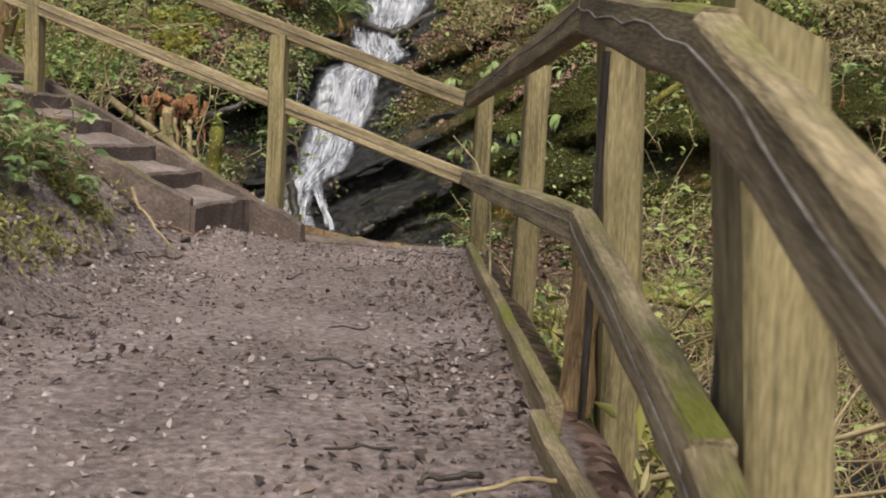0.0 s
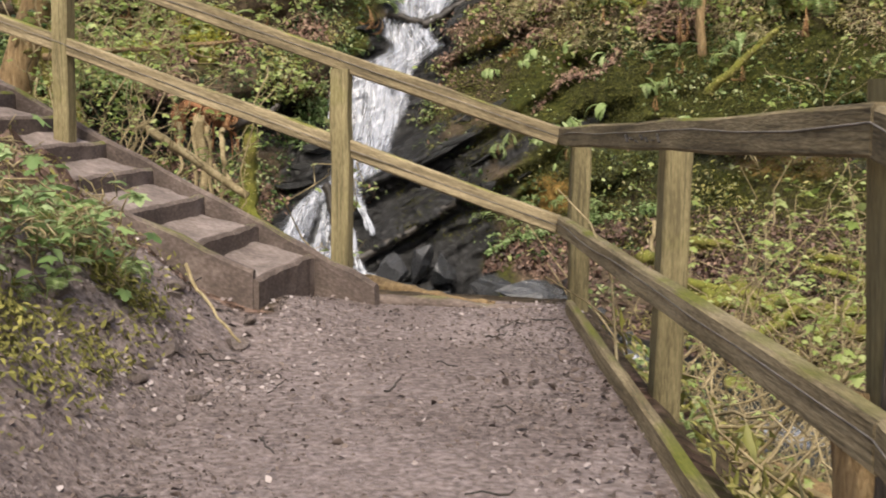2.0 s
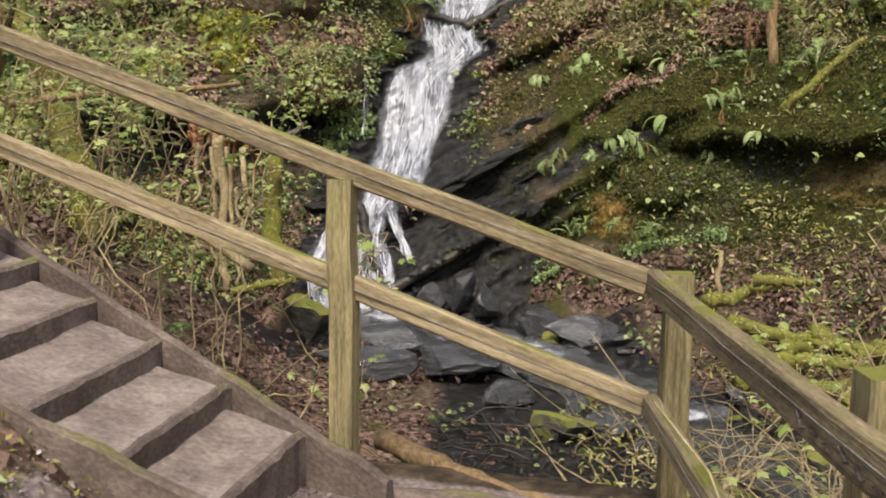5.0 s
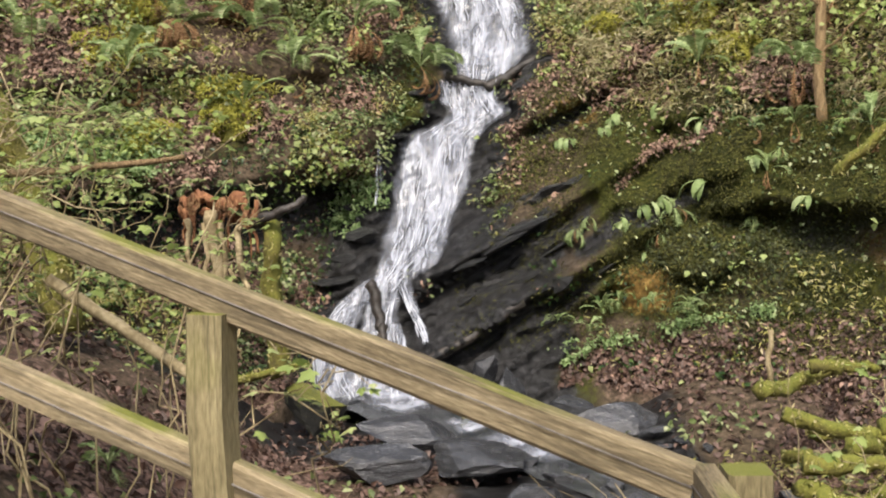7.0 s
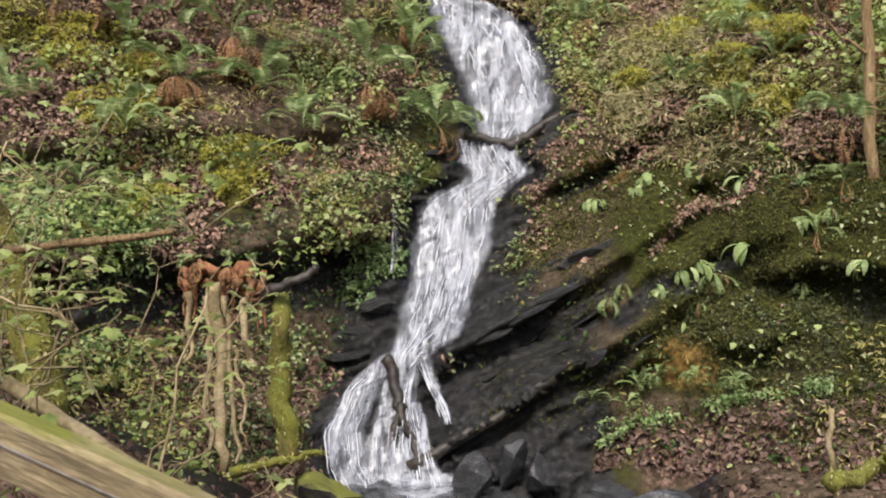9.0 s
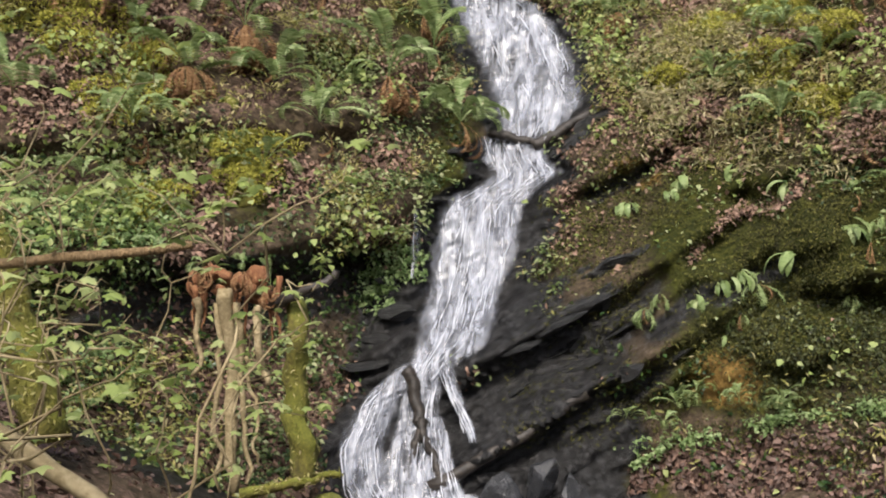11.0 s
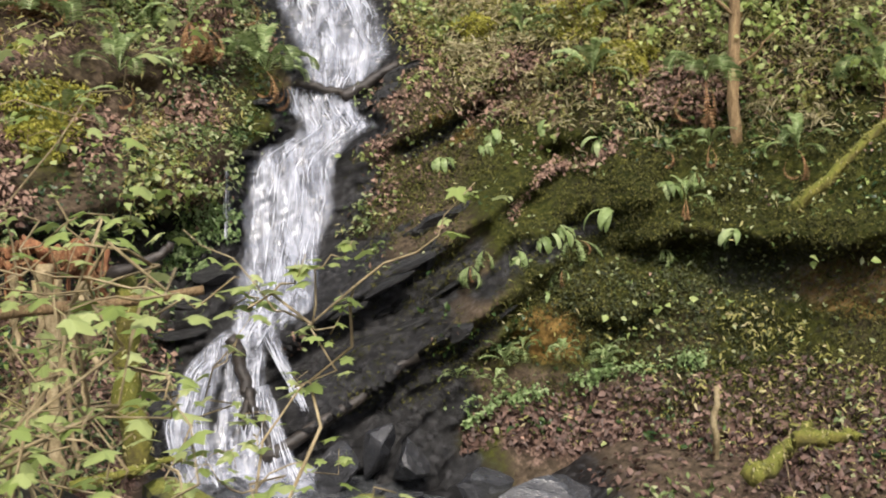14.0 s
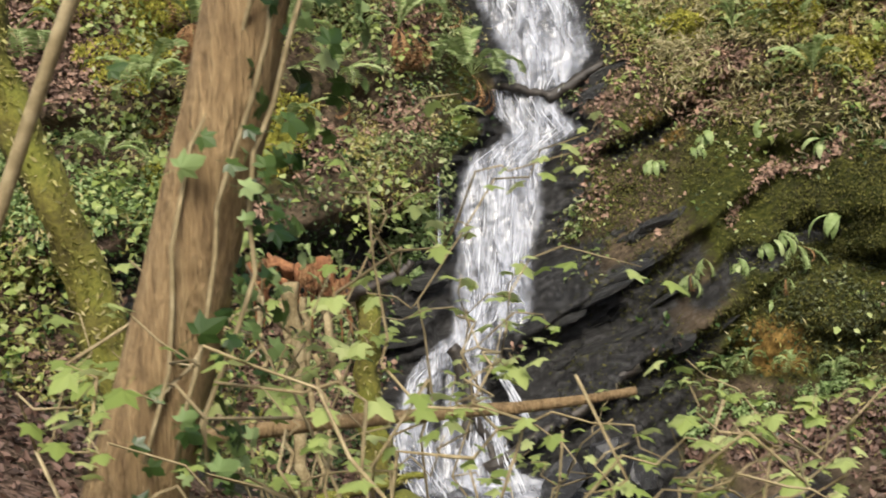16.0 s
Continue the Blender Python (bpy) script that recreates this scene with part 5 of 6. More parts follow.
for i, (root, tips, leaves, size) in enumerate([
        ((-2.7, 9.4), [(-2.3, 9.5, 2.35), (-2.9, 9.6, 2.45), (-2.0, 9.8, 2.2), (-2.6, 9.3, 2.0)], 170, 0.062),
        ((-3.2, 9.7), [(-3.5, 9.6, 2.5), (-2.9, 9.9, 2.45), (-3.1, 9.4, 2.15), (-3.6, 10.1, 2.7)], 170, 0.064),
        ((-2.3, 10.0), [(-2.0, 10.2, 2.1), (-1.7, 10.3, 2.2), (-2.4, 10.4, 2.5), (-2.15, 10.4, 2.55)], 160, 0.068),
        ((-3.3, 10.6), [(-2.9, 11.0, 2.35), (-3.7, 11.1, 2.6), (-3.3, 10.5, 2.2), (-3.9, 10.8, 2.3)], 160, 0.072),
        ((-2.6, 10.9), [(-2.0, 11.1, 1.95), (-1.75, 11.3, 2.1), (-2.4, 11.1, 2.35), (-2.1, 10.9, 1.65)], 160, 0.072),
        ((-3.0, 11.3), [(-3.3, 11.4, 2.75), (-2.8, 11.5, 2.8), (-2.6, 11.2, 2.55), (-3.6, 11.6, 2.85)], 150, 0.075),
        ((-3.4, 10.0), [(-3.2, 10.2, 2.85), (-3.0, 10.4, 2.75), (-3.45, 10.3, 2.55)], 130, 0.062),
        ((-1.5, 9.1), [(-1.35, 8.9, 1.35), (-1.2, 9.2, 1.1), (-0.9, 9.0, 0.95), (-0.6, 9.1, 0.9)], 60, 0.07),
        ((-2.9, 11.9), [(-2.3, 11.9, 1.75), (-2.9, 12.1, 2.2), (-3.5, 12.0, 2.2), (-1.7, 11.8, 1.85)], 100, 0.09),
        ((-2.6, 9.0), [(-2.4, 9.2, 1.95), (-2.85, 9.1, 2.0), (-2.1, 9.3, 1.85)], 80, 0.07),
        ((-3.5, 9.2), [(-3.3, 9.3, 2.5), (-3.1, 9.4, 2.3), (-3.6, 9.2, 2.35), (-3.0, 9.3, 2.6)], 60, 0.05),
        ((2.6, 9.5), [(2.9, 9.2, 1.2), (2.2, 9.8, 0.7), (3.3, 9.4, 0.9)], 60, 0.09),
        ((3.8, 11.0), [(3.6, 10.6, 1.4), (4.4, 11.2, 1.2), (3.1, 11.3, 0.8)], 60, 0.09),
        ((1.5, 9.0), [(1.3, 9.1, 0.5), (1.9, 8.8, 0.7), (1.0, 9.3, 0.3)], 45, 0.08),
        ((1.3, 6.6), [(1.2, 6.8, 0.55), (1.6, 6.5, 0.6), (1.0, 6.9, 0.3)], 60, 0.06),
        ((2.0, 7.6), [(1.9, 7.4, 0.9), (2.5, 7.8, 0.8), (1.6, 7.9, 0.6)], 70, 0.07),
        ((3.2, 8.0), [(3.0, 7.7, 1.3), (3.6, 8.2, 1.2), (2.7, 8.3, 1.0)], 80, 0.08),
        ((2.3, 11.8), [(2.0, 11.8, 0.6), (2.8, 12.0, 0.8), (1.6, 12.0, 0.2)], 80, 0.09),
        ((5.2, 12.5), [(4.8, 12.3, 1.8), (5.6, 12.6, 1.7), (5.0, 12.0, 1.2)], 90, 0.1),
        ((6.0, 14.5), [(5.6, 14.3, 2.2), (6.4, 14.6, 2.2), (5.4, 14.5, 1.6)], 90, 0.1),
        ((4.6, 8.6), [(4.2, 8.4, 1.3), (5.0, 8.9, 1.2), (4.4, 8.0, 0.8)], 60, 0.09),
        ((-2.9, 10.3), [(-2.7, 10.2, 2.2), (-2.95, 10.4, 2.05), (-2.45, 10.1, 1.95)], 90, 0.058),
        ((-3.3, 9.4), [(-3.5, 9.5, 2.6), (-3.25, 9.5, 2.4), (-3.05, 9.6, 2.45)], 110, 0.054),
        ((-3.2, 9.6), [(-2.75, 9.5, 2.52), (-2.45, 9.5, 2.46), (-2.35, 9.5, 2.36)], 90, 0.05),
        ((-3.0, 9.1), [(-2.65, 9.3, 2.25), (-2.9, 9.2, 2.2), (-2.4, 9.4, 2.2)], 80, 0.05),
        ((-3.7, 9.9), [(-3.55, 10.0, 2.75), (-3.4, 10.1, 2.5), (-3.8, 10.1, 2.7)], 110, 0.06)]):
    sapling(on_ground(*root, -0.02), tips, 500 + 20 * i, int(leaves * (0.32 if i in (0, 2, 4) else 0.7 if i < 11 else 1)), size * (1.0 if i < 11 else 1.12), stems=1 if i in (0, 2, 4) else 2 if i < 11 else 3, twigs=5 if i < 11 else 6)

# the leaning tree with ivy, and the mossy trunk beside it
TREE_A, TREE_B = (-4.14, 9.83, 0.9), (-2.48, 9.83, 6.6)
tree = tagged(new("tree"), "leaning brown tree trunk with ivy climbing it", "tree")
limb("trunk", [tube(bent(TREE_A, TREE_B, 30, 0.03, 3), np.interp(np.linspace(0, 1, 30), [0, 0.12, 0.25, 0.5, 1], [0.24, 0.14, 0.112, 0.085, 0.06]), 20, 0.05, 4)], BARK, tree)
IVY_LEAVES = [leaf_mesh("ivy_leaf", 40 + i, LEAF_DARK) for i in range(3)] + [leaf_mesh("ivy_leaf", 44 + i, LEAF_BANK) for i in range(1)]
_r = random.Random(77)
for i in range(280):
    k = _r.uniform(0.2, 0.75)
    c = Vector(TREE_A).lerp(Vector(TREE_B), k)
    a = _r.gauss(-22, 30)
    r = 0.13 + _r.uniform(0, 0.2)
    ob = new("ivy_leaf", _r.choice(IVY_LEAVES))
    ob.parent = tree
    sc = _r.uniform(0.04, 0.085)
    ob.matrix_basis = pose(c.x + r * math.cos(radians(a)), c.y + r * math.sin(radians(a)), c.z + _r.uniform(-0.1, 0.1), _r.uniform(40, 100), _r.uniform(-40, 40), a + 90 + _r.uniform(-40, 40)) @ Matrix.Diagonal((sc, sc, sc, 1))
for i in range(3):
    ax, bx = -3.68 + 0.07 * i, -3.2 + 0.05 * i
    limb("ivy_stem", [tube(bent((ax, 9.68, 2.3), (bx, 9.68, 4.0), 16, 0.08, 70 + i), [0.006] * 16, 5)], TWIG, tree)
trunk = tagged(new("tree"), "leaning trunk thickly covered in yellow moss", "tree")
limb("trunk", [tube(bent((-5.35, 16.0, 0.2), (-6.5, 16.0, 4.6), 24, 0.15, 5), np.linspace(0.19, 0.12, 24), 16, 0.25, 6)], MOSSBARK, trunk)
moss_coat(bent((-5.35, 16.0, 0.2), (-6.5, 16.0, 4.6), 24, 0.15, 5), np.linspace(0.19, 0.12, 24), trunk, 6)
moss_coat(bent((-5.35, 16.0, 0.2), (-6.5, 16.0, 4.6), 24, 0.15, 5), np.linspace(0.21, 0.14, 24), trunk, 7)
thin = tagged(new("tree"), "thin bare young tree on the ravine side", "tree")
limb("trunk", [tube(bent((3.98, 21.9, 2.2), (3.75, 21.8, 8.5), 16, 0.12, 8), np.linspace(0.09, 0.05, 16), 9, 0.05, 8)], BARK, thin)
for i, (z0, x1, z1) in enumerate([(3.4, 4.6, 4.1), (4.2, 3.1, 5.0), (5.2, 4.5, 6.0)]):
    limb("branch", [tube(bent((3.93 - 0.03 * z0 + 0.08, 21.88, z0), (x1, 21.6, z1), 10, 0.15, 130 + i), np.linspace(0.025, 0.008, 10), 6, 0.1, i)], BARK, thin)
log("fallen_branch", (-4.1, 11.0, 1.94), (-2.36, 11.0, 2.1), 0.034, 0.016, BARK, "long brown branch lying across the saplings", "branch", 11, 0.05)
log("leaning_stem", (-4.5, 9.8, 1.7), (-3.45, 9.8, 4.2), 0.02, 0.014, TWIG, "slender pale bare stem leaning beside the ivy tree", "stem", 18, 0.04)
log("fallen_log", (-3.25, 11.0, 1.36), (-2.3, 11.0, 0.72), 0.04, 0.036, TWIG, "pale bare fallen log on the leafy slope", "log", 12, 0.012)
log("fallen_log", (1.05, 8.6, -0.62), (2.2, 6.4, -0.75), 0.07, 0.06, BARK, "brown fallen log on the slope below the fence", "log", 14, 0.05)
log("fallen_log", (0.95, 8.4, -0.55), (2.3, 6.0, -0.8), 0.03, 0.02, TWIG, "thin bare pole beside the fallen log", "log", 15, 0.05)
log("fallen_log", (-0.96, 7.72, 0.47), (-0.2, 6.98, 0.45), 0.052, 0.036, BARK, "peeled pale log lying at the trail's end", "log", 16, 0.03)
log("edging_log", (-1.1, 7.02, 0.47), (0.12, 6.86, 0.43), 0.055, 0.03, STEPWOOD, "dark muddy log edging the trail's end", "log", 17, 0.025)

# rotten stump with hanging roots, mossy trunks, logs in the fall
stump = tagged(new("rotten_stump"), "upturned rotten red stump with hanging roots", "stump")
_r = random.Random(4)
for i, (xa, za, xb, zb, r) in enumerate([(-5.0, 1.5, -4.5, 1.45, 0.13), (-4.7, 1.35, -4.15, 1.5, 0.15), (-4.3, 1.3, -3.85, 1.2, 0.12)]):
    limb("stump_lump", [tube(bent((xa, 18.95, za), (xb, 18.85, zb), 12, 0.12, 21 + i), [r * _r.uniform(0.35, 0.8) for _ in range(12)], 14, 0.45, 22 + i)], RED, stump)
for i in range(13):
    x = -5.0 + 0.09 * i + _r.uniform(-0.04, 0.04)
    limb("splinter", [tube(bent((x, 18.8, 1.4 + _r.uniform(-0.1, 0.1)), (x + _r.uniform(-0.1, 0.1), 18.75, 1.4 - _r.uniform(0.25, 0.75)), 8, 0.08, 50 + i), np.linspace(0.035, 0.008, 8), 5, 0.3, i)], RED, stump)
for i, (x0, z0, x1, z1, r) in enumerate([(-4.53, 1.36, -4.45, -0.9, 0.09), (-4.4, 1.2, -4.3, -0.8, 0.04), (-4.62, 1.2, -4.6, -0.9, 0.035), (-4.15, 1.15, -4.05, 0.3, 0.05), (-4.85, 1.25, -4.9, 0.4, 0.04), (-4.3, 0.6, -4.15, -0.6, 0.025)]):
    limb("root", [tube(bent((x0, 18.7, z0), (x1, 18.65, z1), 14, 0.12, 30 + i), np.linspace(r, r * 0.6, 14), 8, 0.2, i)], TWIG, stump)
for i, (x, z) in enumerate([(-4.75, 1.6), (-4.3, 1.55), (-4.0, 1.4)]):
    fern(Vector((x, 18.65, z)), Vector((0.1, -1, 0.2)), 0.6, 460 + i, 2, 9, "rusty dead fern hanging over the rotten stump")
log("broken_branch", (-4.0, 18.75, 1.15), (-3.28, 18.7, 1.55), 0.075, 0.04, WETLOG, "dark broken branch sticking out of the stump", "branch", 41)
log("dead_tree", (-3.78, 18.9, 1.2), (-3.66, 18.8, -0.8), 0.1, 0.17, MOSSBARK, "short mossy dead tree standing in the undercut", "dead tree", 42, 0.2)
log("dead_tree", (-5.55, 22.55, 3.75), (-5.1, 21.9, 2.2), 0.13, 0.24, MOSSBARK, "mossy dead tree stub on the ravine side", "dead tree", 43, 0.2)
log("mossy_branch", (-4.3, 18.4, -0.85), (-3.2, 18.4, -0.62), 0.06, 0.03, MOSSBARK, "mossy branch beside the cascade", "branch", 44)
log("driftwood", (-2.86, 21.25, 0.1), (-2.6, 21.0, -0.6), 0.09, 0.08, WETLOG, "black wet driftwood caught in the cascade", "driftwood", 45)
log("driftwood", (-2.62, 21.0, -0.5), (-2.9, 20.7, -1.4), 0.06, 0.05, WETLOG, "black wet driftwood caught in the cascade", "driftwood", 46)
log("driftwood", (-2.62, 21.0, -0.5), (-2.35, 20.7, -1.35), 0.06, 0.05, WETLOG, "black wet driftwood caught in the cascade", "driftwood", 47)
for i, (xa, za, xb, zb, r) in enumerate([(-1.95, 3.44, -1.1, 3.22, 0.09), (-1.25, 3.2, -0.35, 3.75, 0.11)]):
    ya, yb = float(slope_y(xa, za)) - 0.3, float(slope_y(xb, zb)) - 0.25
    log("driftwood", (xa, ya, za), (xb, yb, zb), r, r * 0.6, WETLOG, "black wet log jammed on the lip between two tiers", "driftwood", 140 + i, 0.06)
log("driftwood", (-2.5, 20.6, -1.3), (-0.5, 21.2, -0.2), 0.09, 0.07, WETLOG, "long wet log leaning on the rock beside the cascade", "driftwood", 48)
log("mossy_branch", (3.45, 18.9, 1.75), (4.5, 18.8, 2.75), 0.07, 0.04, MOSSBARK, "mossy broken branch leaning on the ravine side", "branch", 49)
log("dead_sapling", (2.87, 19.4, -1.7), (2.75, 19.3, -0.3), 0.05, 0.035, TWIG, "bare broken stem standing in the litter", "stem", 50)

# creek stones
_r = random.Random(5)
for i in range(90):
    k = _r.uniform(0, 5.6)
    c = np.array(CREEK_LINE)
    q = [float(np.interp(k, np.arange(len(c)), c[:, m])) for m in range(4)]
    off = _r.choice((-1, 1)) * _r.uniform(0.25, 1.35)
    x, y = q[0] + off * 0.65, q[1] + off * 0.75
    s = _r.uniform(0.09, 0.3)
    stone("creek_stone", x, y, max(q[2] - 0.05, float(ground_z(x, y))) + 0.02, s * _r.uniform(0.9, 1.6), s, s * _r.uniform(0.4, 0.75), _r.uniform(0, 180), CREEKROCK if _r.random() < 0.75 else MOSSROCK, "angular wet dark stone in the creek", 600 + i, _r.uniform(-20, 20))
for i, (x, y, z, sx, sy, sz, turn, tilt, m) in enumerate([
        (-3.3, 19.0, -1.35, 0.55, 0.4, 0.42, 20, 0, MOSSROCK), (-1.9, 18.6, -1.55, 0.9, 0.6, 0.3, 10, 8, CREEKROCK), (-1.0, 17.5, -1.6, 0.9, 0.6, 0.28, -15, -6, CREEKROCK), (-1.5, 20.2, -1.3, 0.35, 0.3, 0.5, 30, 20, CREEKROCK),
        (-1.1, 20.4, -1.2, 0.22, 0.25, 0.5, 10, 15, CREEKROCK), (-0.7, 20.3, -1.35, 0.4, 0.35, 0.4, 70, 12, CREEKROCK), (0.1, 19.8, -1.5, 0.6, 0.4, 0.34, 20, 20, CREEKROCK), (0.9, 19.4, -1.62, 0.8, 0.5, 0.28, 10, 15, CREEKROCK),
        (0.9, 15.4, -1.75, 0.5, 0.45, 0.4, 0, 0, CREEKROCK), (0.3, 15.0, -1.7, 0.45, 0.4, 0.35, 40, 0, MOSSROCK), (-2.3, 17.2, -1.5, 0.8, 0.6, 0.35, 0, 8, CREEKROCK), (-0.3, 16.4, -1.7, 0.6, 0.5, 0.25, 60, 5, CREEKROCK)]):
    stone("boulder", x, y, z, sx, sy, sz, turn, m, "mossy boulder beside the creek" if m is MOSSROCK else "dark slab of wet rock beside the creek", 700 + i, tilt, 0, "boulders by the creek")

# mossy logs and dead sticks below the fence
_r = random.Random(9)
for i in range(20):
    x, y = _r.uniform(2.6, 5.2), _r.uniform(15.0, 18.5)
    a, n = _r.uniform(-0.9, 0.9), _r.uniform(0.6, 1.6)
    z = -1.45 + 0.07 * i * _r.uniform(0.3, 1)
    log("mossy_log", (x - n / 2, y + a, z), (x + n / 2, y - a, z + _r.uniform(-0.45, 0.45)), _r.uniform(0.05, 0.12), 0.05, MOSSBARK, "moss-covered fallen log in a heap by the creek", "log", 800 + i, 0.12, "heap of mossy logs")


def sticks(n, xa, xb, ya, yb, seed, lengths, rise, label, r=(0.004, 0.014), mat=TWIG):
    """A tangle of dead sticks that nobody could count, as one mesh."""
    rng = np.random.default_rng(seed)
    tubes = []
    for k in range(n):
        x, y = rng.uniform(xa, xb), rng.uniform(ya, yb)
        z = float(ground_z(x, y)) + rng.uniform(0.0, 0.1)
        ln, az = rng.uniform(*lengths), rng.uniform(0, 2 * np.pi)
        up = rng.uniform(*rise)
        e = (x + ln * np.cos(az), y + ln * np.sin(az), z + ln * up)
        tubes.append(tube(bent((x, y, z), e, 7, 0.12 * ln, seed + k), np.linspace(rng.uniform(*r), 0.003, 7), 4, 0, 0, False))
    return tagged(limb("dead_sticks", tubes, mat), label, "sticks", kind="stuff")


sticks(900, 0.6, 6.5, 3.0, 15.5, 21, (0.4, 1.9), (0.0, 1.0), "tangle of bare dead sticks beside the creek")
sticks(120, -1.3, 1.3, 12.6, 15.6, 22, (0.4, 1.4), (-0.05, 0.2), "driftwood sticks washed up in the creek", (0.006, 0.02), WETLOG)
sticks(36, -5.0, -1.5, 8.5, 15, 23, (0.3, 1.2), (-0.1, 0.6), "dead twigs on the leafy slope")
sticks(34, -1.9, 0.25, 1.6, 6.9, 24, (0.05, 0.25), (-0.01, 0.015), "small dark twigs lying on the trail", (0.002, 0.005), WETLOG)


# ---- fence details ----
def wire_run(pts, side, drop, parent, seed):
    """Wire stapled along the face of a run of rails."""
    rng = random.Random(seed)
    line = []
    for a, b in zip(pts, pts[1:]):
        for k in range(10):
            t = k / 10
            p = Vector(a).lerp(Vector(b), t)
            line.append((p.x + side[0], p.y + side[1], p.z + drop + rng.uniform(-0.008, 0.008)))
    line.append((pts[-1][0] + side[0], pts[-1][1] + side[1], pts[-1][2] + drop))
    limb("wire", [tube(line, [0.0022] * len(line), 5)], WIRE, parent, "thin rusty wire stapled to the rail")


wire_run(TOPR[:4], (-0.031, 0), 0.012, fence_r, 1)
wire_run(LOWR[:4], (-0.031, 0), 0.01, fence_r, 2)
wire_run([(0.13, 6.80, 1.39), (-4.6, 7.917, 2.985)], (-0.007, -0.029), 0, fence_l, 3)
wire_run([(0.13, 6.80, 0.93), (-4.6, 7.917, 2.525)], (-0.007, -0.029), 0, fence_l, 4)
# dark strut and round rotten post beside the second post
local_timber("strut", (0.405, 2.93, 0.0), (0.405, 2.92, 1.42), 0.02, 0.024, WETLOG, fence_r, "dark wet timber strut", seed=61)
local_timber("strut", (0.37, 1.42, -0.3), (0.365, 1.41, 1.2), 0.02, 0.024, WETLOG, fence_r, "dark wet timber strut", seed=62)
limb("round_post", [tube(bent((0.36, 3.02, 0.1), (0.43, 3.12, 0.98), 12, 0.03, 4), np.interp(np.linspace(0, 1, 12), [0, 0.35, 0.5, 1], [0.085, 0.06, 0.045, 0.045]), 12, 0.1, 4)], BARK, fence_r, "round rotting log post with a split base")
for i in range(7):
    x, z = 0.345 + 0.012 * i, 0
    y = 4.95 - 0.085 * i
    xr = 0.15 + (6.79 - y) * 0.2 / 3.95
    zr = 1.385 + (6.79 - y) * 0.115 / 3.95
    bm = bmesh.new()
    timber(bm, (0, -0.02, -0.012 + 0.006 * (i % 2)), (0, 0.02, 0.012 - 0.01 * (i % 3)), 0.004, 0.02, (1, 0, 0), 0.001, 0.001, 2, i)
    ob = part("scrawl", bm, WETLOG, fence_r, "dark scrawled mark on the rail")
    ob.matrix_basis = pose(xr - 0.0285, y, zr - 0.008)

# stick and stones on the trail bank
log("stick", (-1.62, 5.95, 0.82), (-1.28, 5.45, 0.57), 0.009, 0.005, TWIG, "bare stick lying beside the steps", "stick", 91, 0.03)
log("stick", (0.12, 2.35, 0.47), (-0.02, 2.3, 0.465), 0.008, 0.006, WETLOG, "short dark stick lying on the trail", "stick", 92, 0.01)
log("stick", (0.3, 2.3, 0.49), (0.05, 2.22, 0.465), 0.006, 0.004, TWIG, "thin pale stick lying on the trail", "stick", 93, 0.02)
_r = random.Random(31)
for i in range(34):
    x, y = _r.uniform(-2.1, -1.3), _r.uniform(3.6, 6.0)
    s_ = _r.uniform(0.02, 0.06) * _r.choice((1, 1, 1.8))
    stone("bank_stone", x, y, float(ground_z(x, y)) + s_ * 0.2, s_, s_ * 0.8, s_ * 0.6, _r.uniform(0, 180), MUD, "small muddy stone in the trail bank", 950 + i, 0, 0, "stones of the trail bank", "stone")

# leafy plants on the trail bank
for i, (x, y) in enumerate([(-1.8, 5.3), (-1.86, 5.05), (-2.05, 5.0), (-1.98, 4.6), (-2.25, 5.4), (-1.95, 5.55)]):
    z = float(ground_z(x, y))
    tips = [(x + 0.12, y - 0.1, z + 0.3), (x - 0.12, y - 0.05, z + 0.34), (x + 0.02, y - 0.22, z + 0.22), (x + 0.2, y + 0.06, z + 0.2)]
    plant = sapling((x, y, z - 0.01), tips, 1300 + 20 * i, 34, 0.075, 0.005, "leafy green plant growing on the trail bank", 0.08, 0.12, GREENS)
    plant.name, plant["category"], plant["group"] = "bank_plant", "plant", "plants on the trail bank"

log("mossy_log", (0.44, 2.35, 0.3), (0.52, 1.8, 0.26), 0.06, 0.05, MOSSBARK, "mossy broken log end below the trail edging", "log", 96, 0.02)
for i, (x, y) in enumerate([(0.62, 2.5), (0.7, 1.9), (0.6, 4.2), (0.62, 5.9)]):
    fern(Vector((x, y, float(ground_z(x, y)) + 0.02)), Vector((0, -0.3, 1)), 0.3, 470 + i, 9, 0, "small green fern growing below the trail edging")
P, Q = ground_points(60000, -3.2, -1.4, 2.8, 6.05, lambda x, y: smooth(-1.5, -1.8, x) * np.clip(-0.15 + 2.4 * fbm(x * 2.0 + 3, y * 2.0, 68), 0, 1), 12, (0.0, 0.05))
scatter("bank_moss", P, Q, 0.034, LEAF_BANKMOSS, "dull green moss cushions at the foot of the trail bank", "moss", 24, droop=0, narrow=0.4)

for i, (x, y, size) in enumerate([(-1.78, 5.45, 0.36), (-1.95, 5.2, 0.4), (-2.15, 5.5, 0.45), (-1.85, 4.85, 0.3), (-2.3, 5.05, 0.42)]):
    fern(Vector((x, y, float(ground_z(x, y)) + 0.02)), Vector((0.5, -0.5, 1)), size, 480 + i, 9, 0, "fresh green fern growing on the trail bank")
P, Q = ground_points(5200, -2.1, 0.3, 0.8, 7.0, lambda x, y: np.clip(0.1 + 1.1 * fbm(x * 1.4 + 17, y * 1.4, 69) + 0.45 * smooth(-0.35, 0.2, x) + 0.3 * smooth(-0.9, -1.6, x), 0.02, 1), 13, (0.0, 0.012))
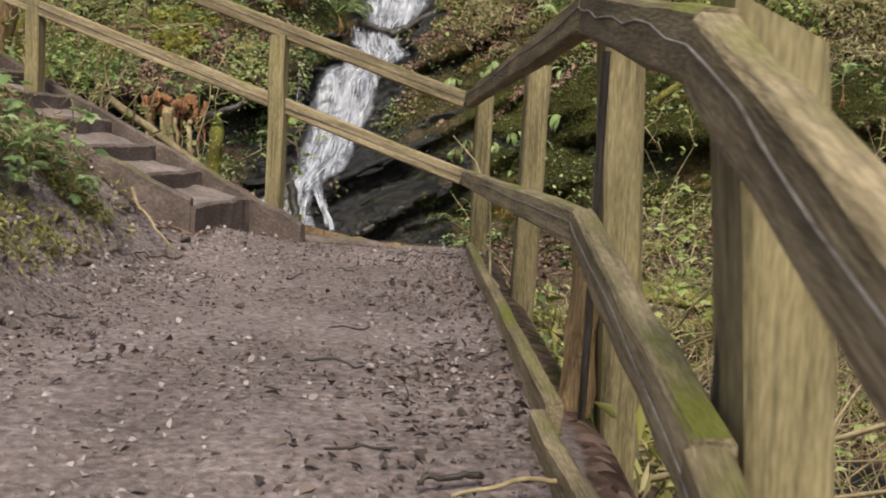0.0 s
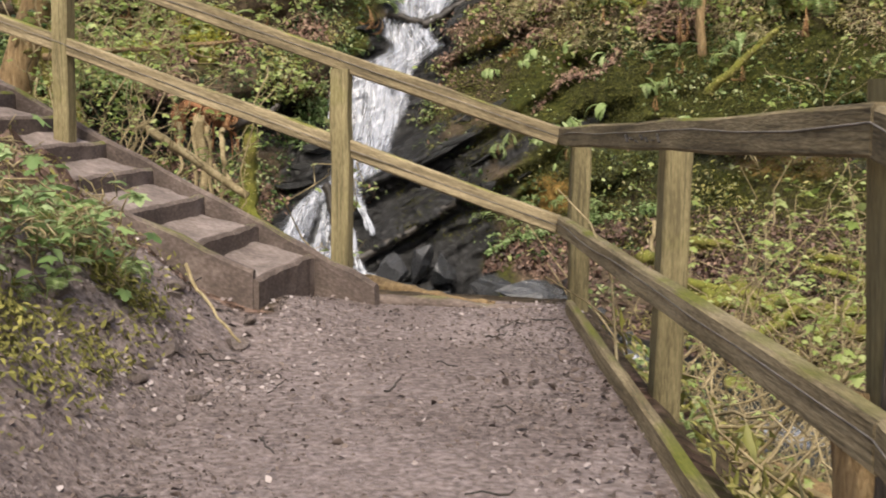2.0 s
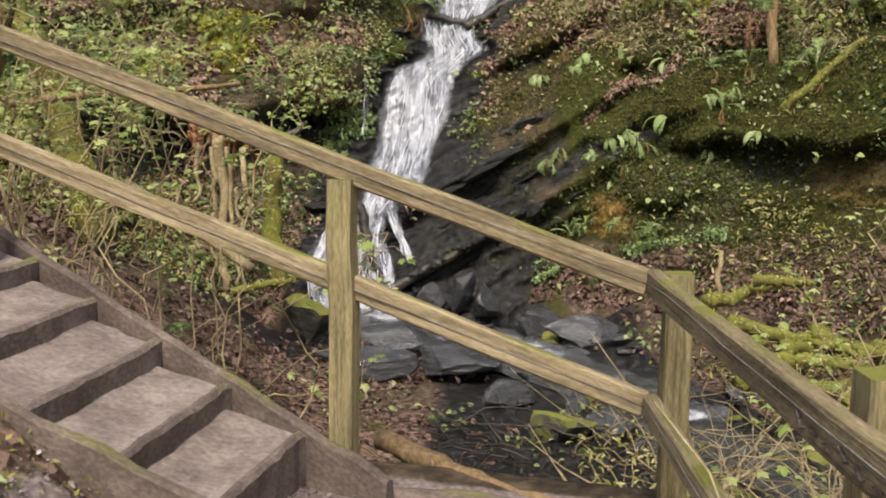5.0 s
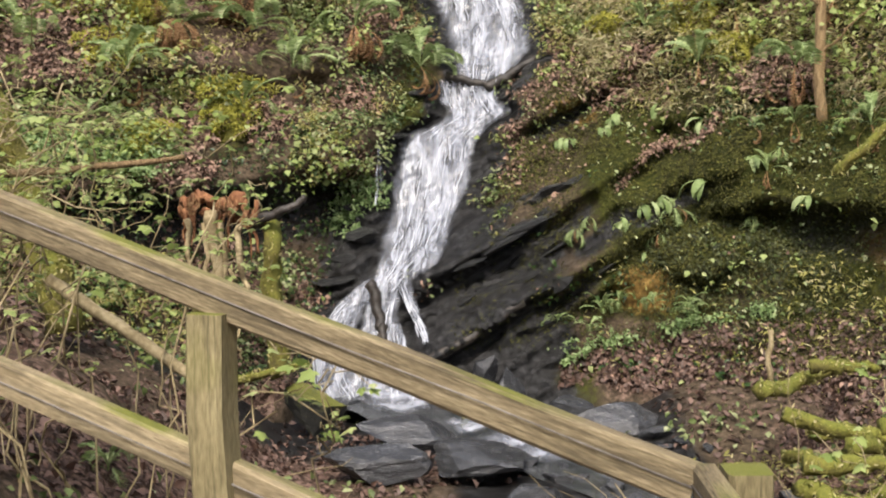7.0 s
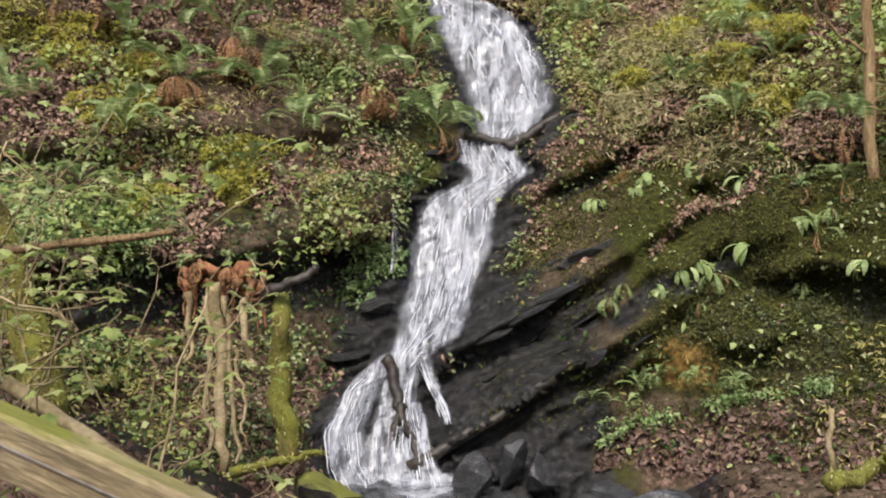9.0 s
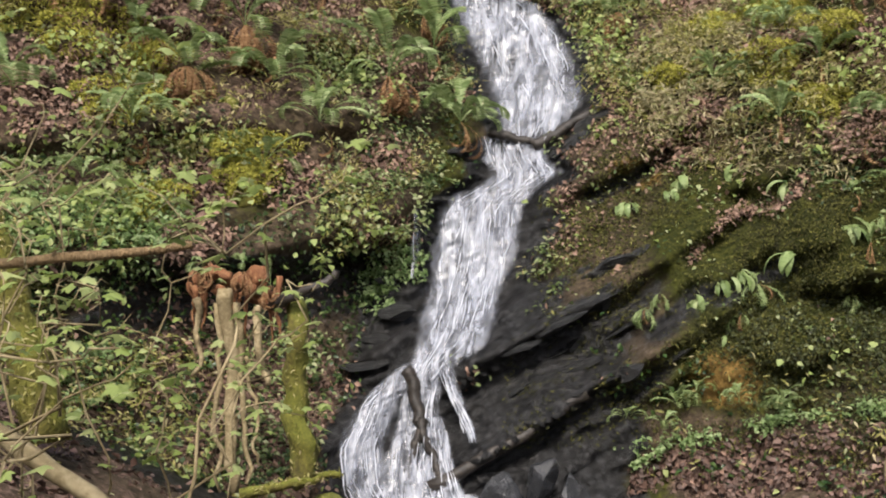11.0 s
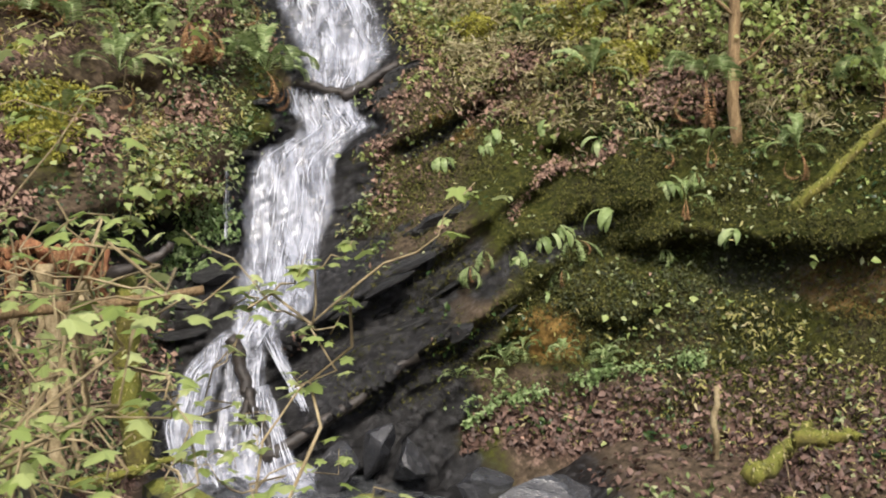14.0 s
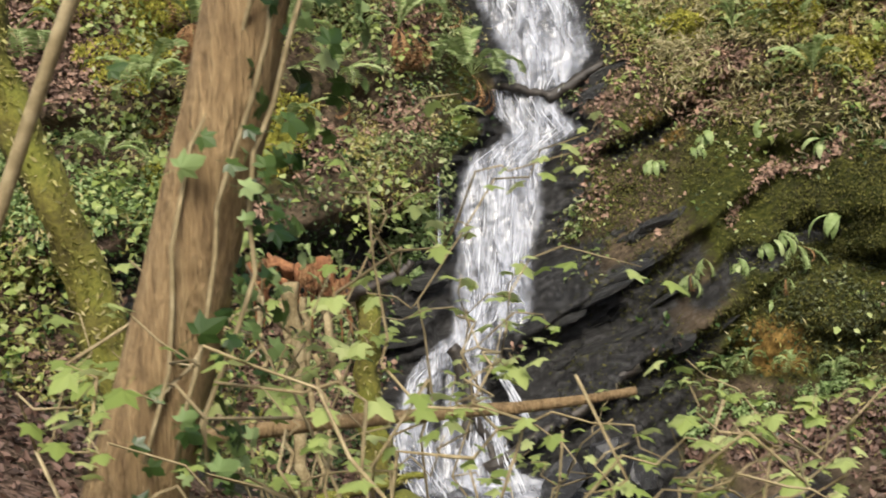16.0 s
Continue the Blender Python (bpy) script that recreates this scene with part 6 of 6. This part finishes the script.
scatter("trail_litter", P, Q, 0.036, BITS, "chips of dark bark and dead leaf on the trail", "leaf litter", 31, droop=0)

# tilted slabs of the rock face, laid along its strata
_r = random.Random(17)
DIP = -25.0
for i in range(34):
    x = _r.uniform(-2.1, 1.4)
    row = i % 4
    z = (-0.14, -1.14, 0.75, -0.62)[row] + (0.474, 0.48, 0.42, 0.48)[row] * (x + (2.48, 2.24, 1.5, 2.3)[row]) + _r.uniform(-0.1, 0.14)
    if x + 0.35 * z > 0.75 or fall_edges(z)[1] + 0.25 > x:
        continue
    y = float(slope_y(x, z))
    stone("rock_slab", x, y + 0.1, z, _r.uniform(0.3, 0.75), _r.uniform(0.2, 0.32), _r.uniform(0.06, 0.15), _r.uniform(-10, 10), ROCK, "tilted slab of black wet rock in the fall's face", 1700 + i, _r.uniform(-8, 8), DIP, "slabs of the rock face")
for i, (x, z, sx, sz, m) in enumerate([(-3.35, 0.35, 0.5, 0.14, ROCK), (-3.45, 0.05, 0.55, 0.13, ROCK), (-3.15, 0.75, 0.4, 0.14, ROCK), (-3.3, 1.15, 0.4, 0.16, ROCK), (-0.55, 3.25, 0.5, 0.2, ROCK), (-0.25, 3.6, 0.45, 0.25, ROCK),
                                       (-1.45, 3.28, 0.35, 0.09, ROCK), (-2.4, 3.1, 0.3, 0.2, ROCK), (-2.75, 2.35, 0.4, 0.1, ROCK), (-0.9, 0.62, 0.8, 0.1, ROCK)]):
    y = float(slope_y(x, z))
    stone("rock_slab", x, y + 0.06, z, sx, 0.34, sz, _r.uniform(-10, 10), m, "slab of black wet rock in the fall's face", 1750 + i, 0, DIP if x > -2 else _r.uniform(-8, 8), "slabs of the rock face")

# bright moss cushions
_g = np.random.default_rng(81)
for i, (x, z, r) in enumerate([(-7.5, 4.75, 0.5), (-6.75, 3.75, 0.42), (-6.05, 2.35, 0.28), (-8.6, 5.0, 0.5), (1.7, 5.2, 0.3), (2.3, 4.4, 0.4), (3.2, 4.9, 0.3), (2.9, 3.7, 0.3), (0.9, 4.3, 0.25), (-5.15, 3.0, 0.36), (-6.6, 4.4, 0.3), (2.65, 5.3, 0.35), (-5.1, 2.6, 0.28)]):
    n = int(5200 * r)
    a, q = _g.uniform(0, 6.28, n), r * np.sqrt(_g.uniform(0, 1, n))
    px_, pz_ = x + 1.3 * q * np.cos(a) * (1 + 0.3 * np.sin(3 * a)), z + q * np.sin(a)
    h = 0.28 * (1 - (q / r) ** 2) + 0.05 * fbm(px_ * 5, pz_ * 5, 4)
    P = np.stack([px_, slope_y(px_, pz_) - 0.12 - h, pz_ + 0.4 * h], -1)
    scatter("moss_cushion", P, np.tile(np.array([0.0, -0.6, 0.7]), (n, 1)), 0.06, LEAF_CUSHION, "bright yellow-green moss cushion on the ravine side", "moss", 90 + i, narrow=0.35)

# leafy bushes between the fence and the creek
for i, (root, tips) in enumerate([((1.9, 9.2), [(1.6, 9.0, 1.3), (2.1, 9.3, 1.6), (2.5, 9.1, 1.1), (1.3, 9.2, 0.7)]),
                                  ((2.6, 9.8), [(2.4, 9.6, 1.8), (2.9, 9.9, 1.5), (3.2, 9.6, 1.2), (2.2, 10.0, 0.9)]),
                                  ((2.2, 8.4), [(2.0, 8.2, 0.9), (2.5, 8.5, 1.1), (1.7, 8.5, 0.5)]),
                                  ((3.3, 10.2), [(3.0, 10.0, 1.9), (3.6, 10.3, 2.0), (3.9, 10.1, 1.5)]),
                                  ((2.6, 7.2), [(2.4, 7.0, 0.9), (2.8, 7.3, 1.0), (3.0, 7.1, 0.6)]),
                                  ((1.7, 7.3), [(1.5, 7.4, 0.35), (1.9, 7.2, 0.6), (1.3, 7.2, 0.1)]),
                                  ((4.2, 9.6), [(3.9, 9.4, 1.8), (4.4, 9.7, 1.7), (4.7, 9.5, 1.3)]),
                                  ((1.5, 5.2), [(1.4, 5.1, 0.4), (1.7, 5.3, 0.5), (1.9, 5.1, 0.2)])]):
    sapling(on_ground(*root, -0.02), tips, 1500 + 20 * i, 170, 0.052, 0.008, "twiggy bush with small yellow-green leaves", 0.4, 0.5)
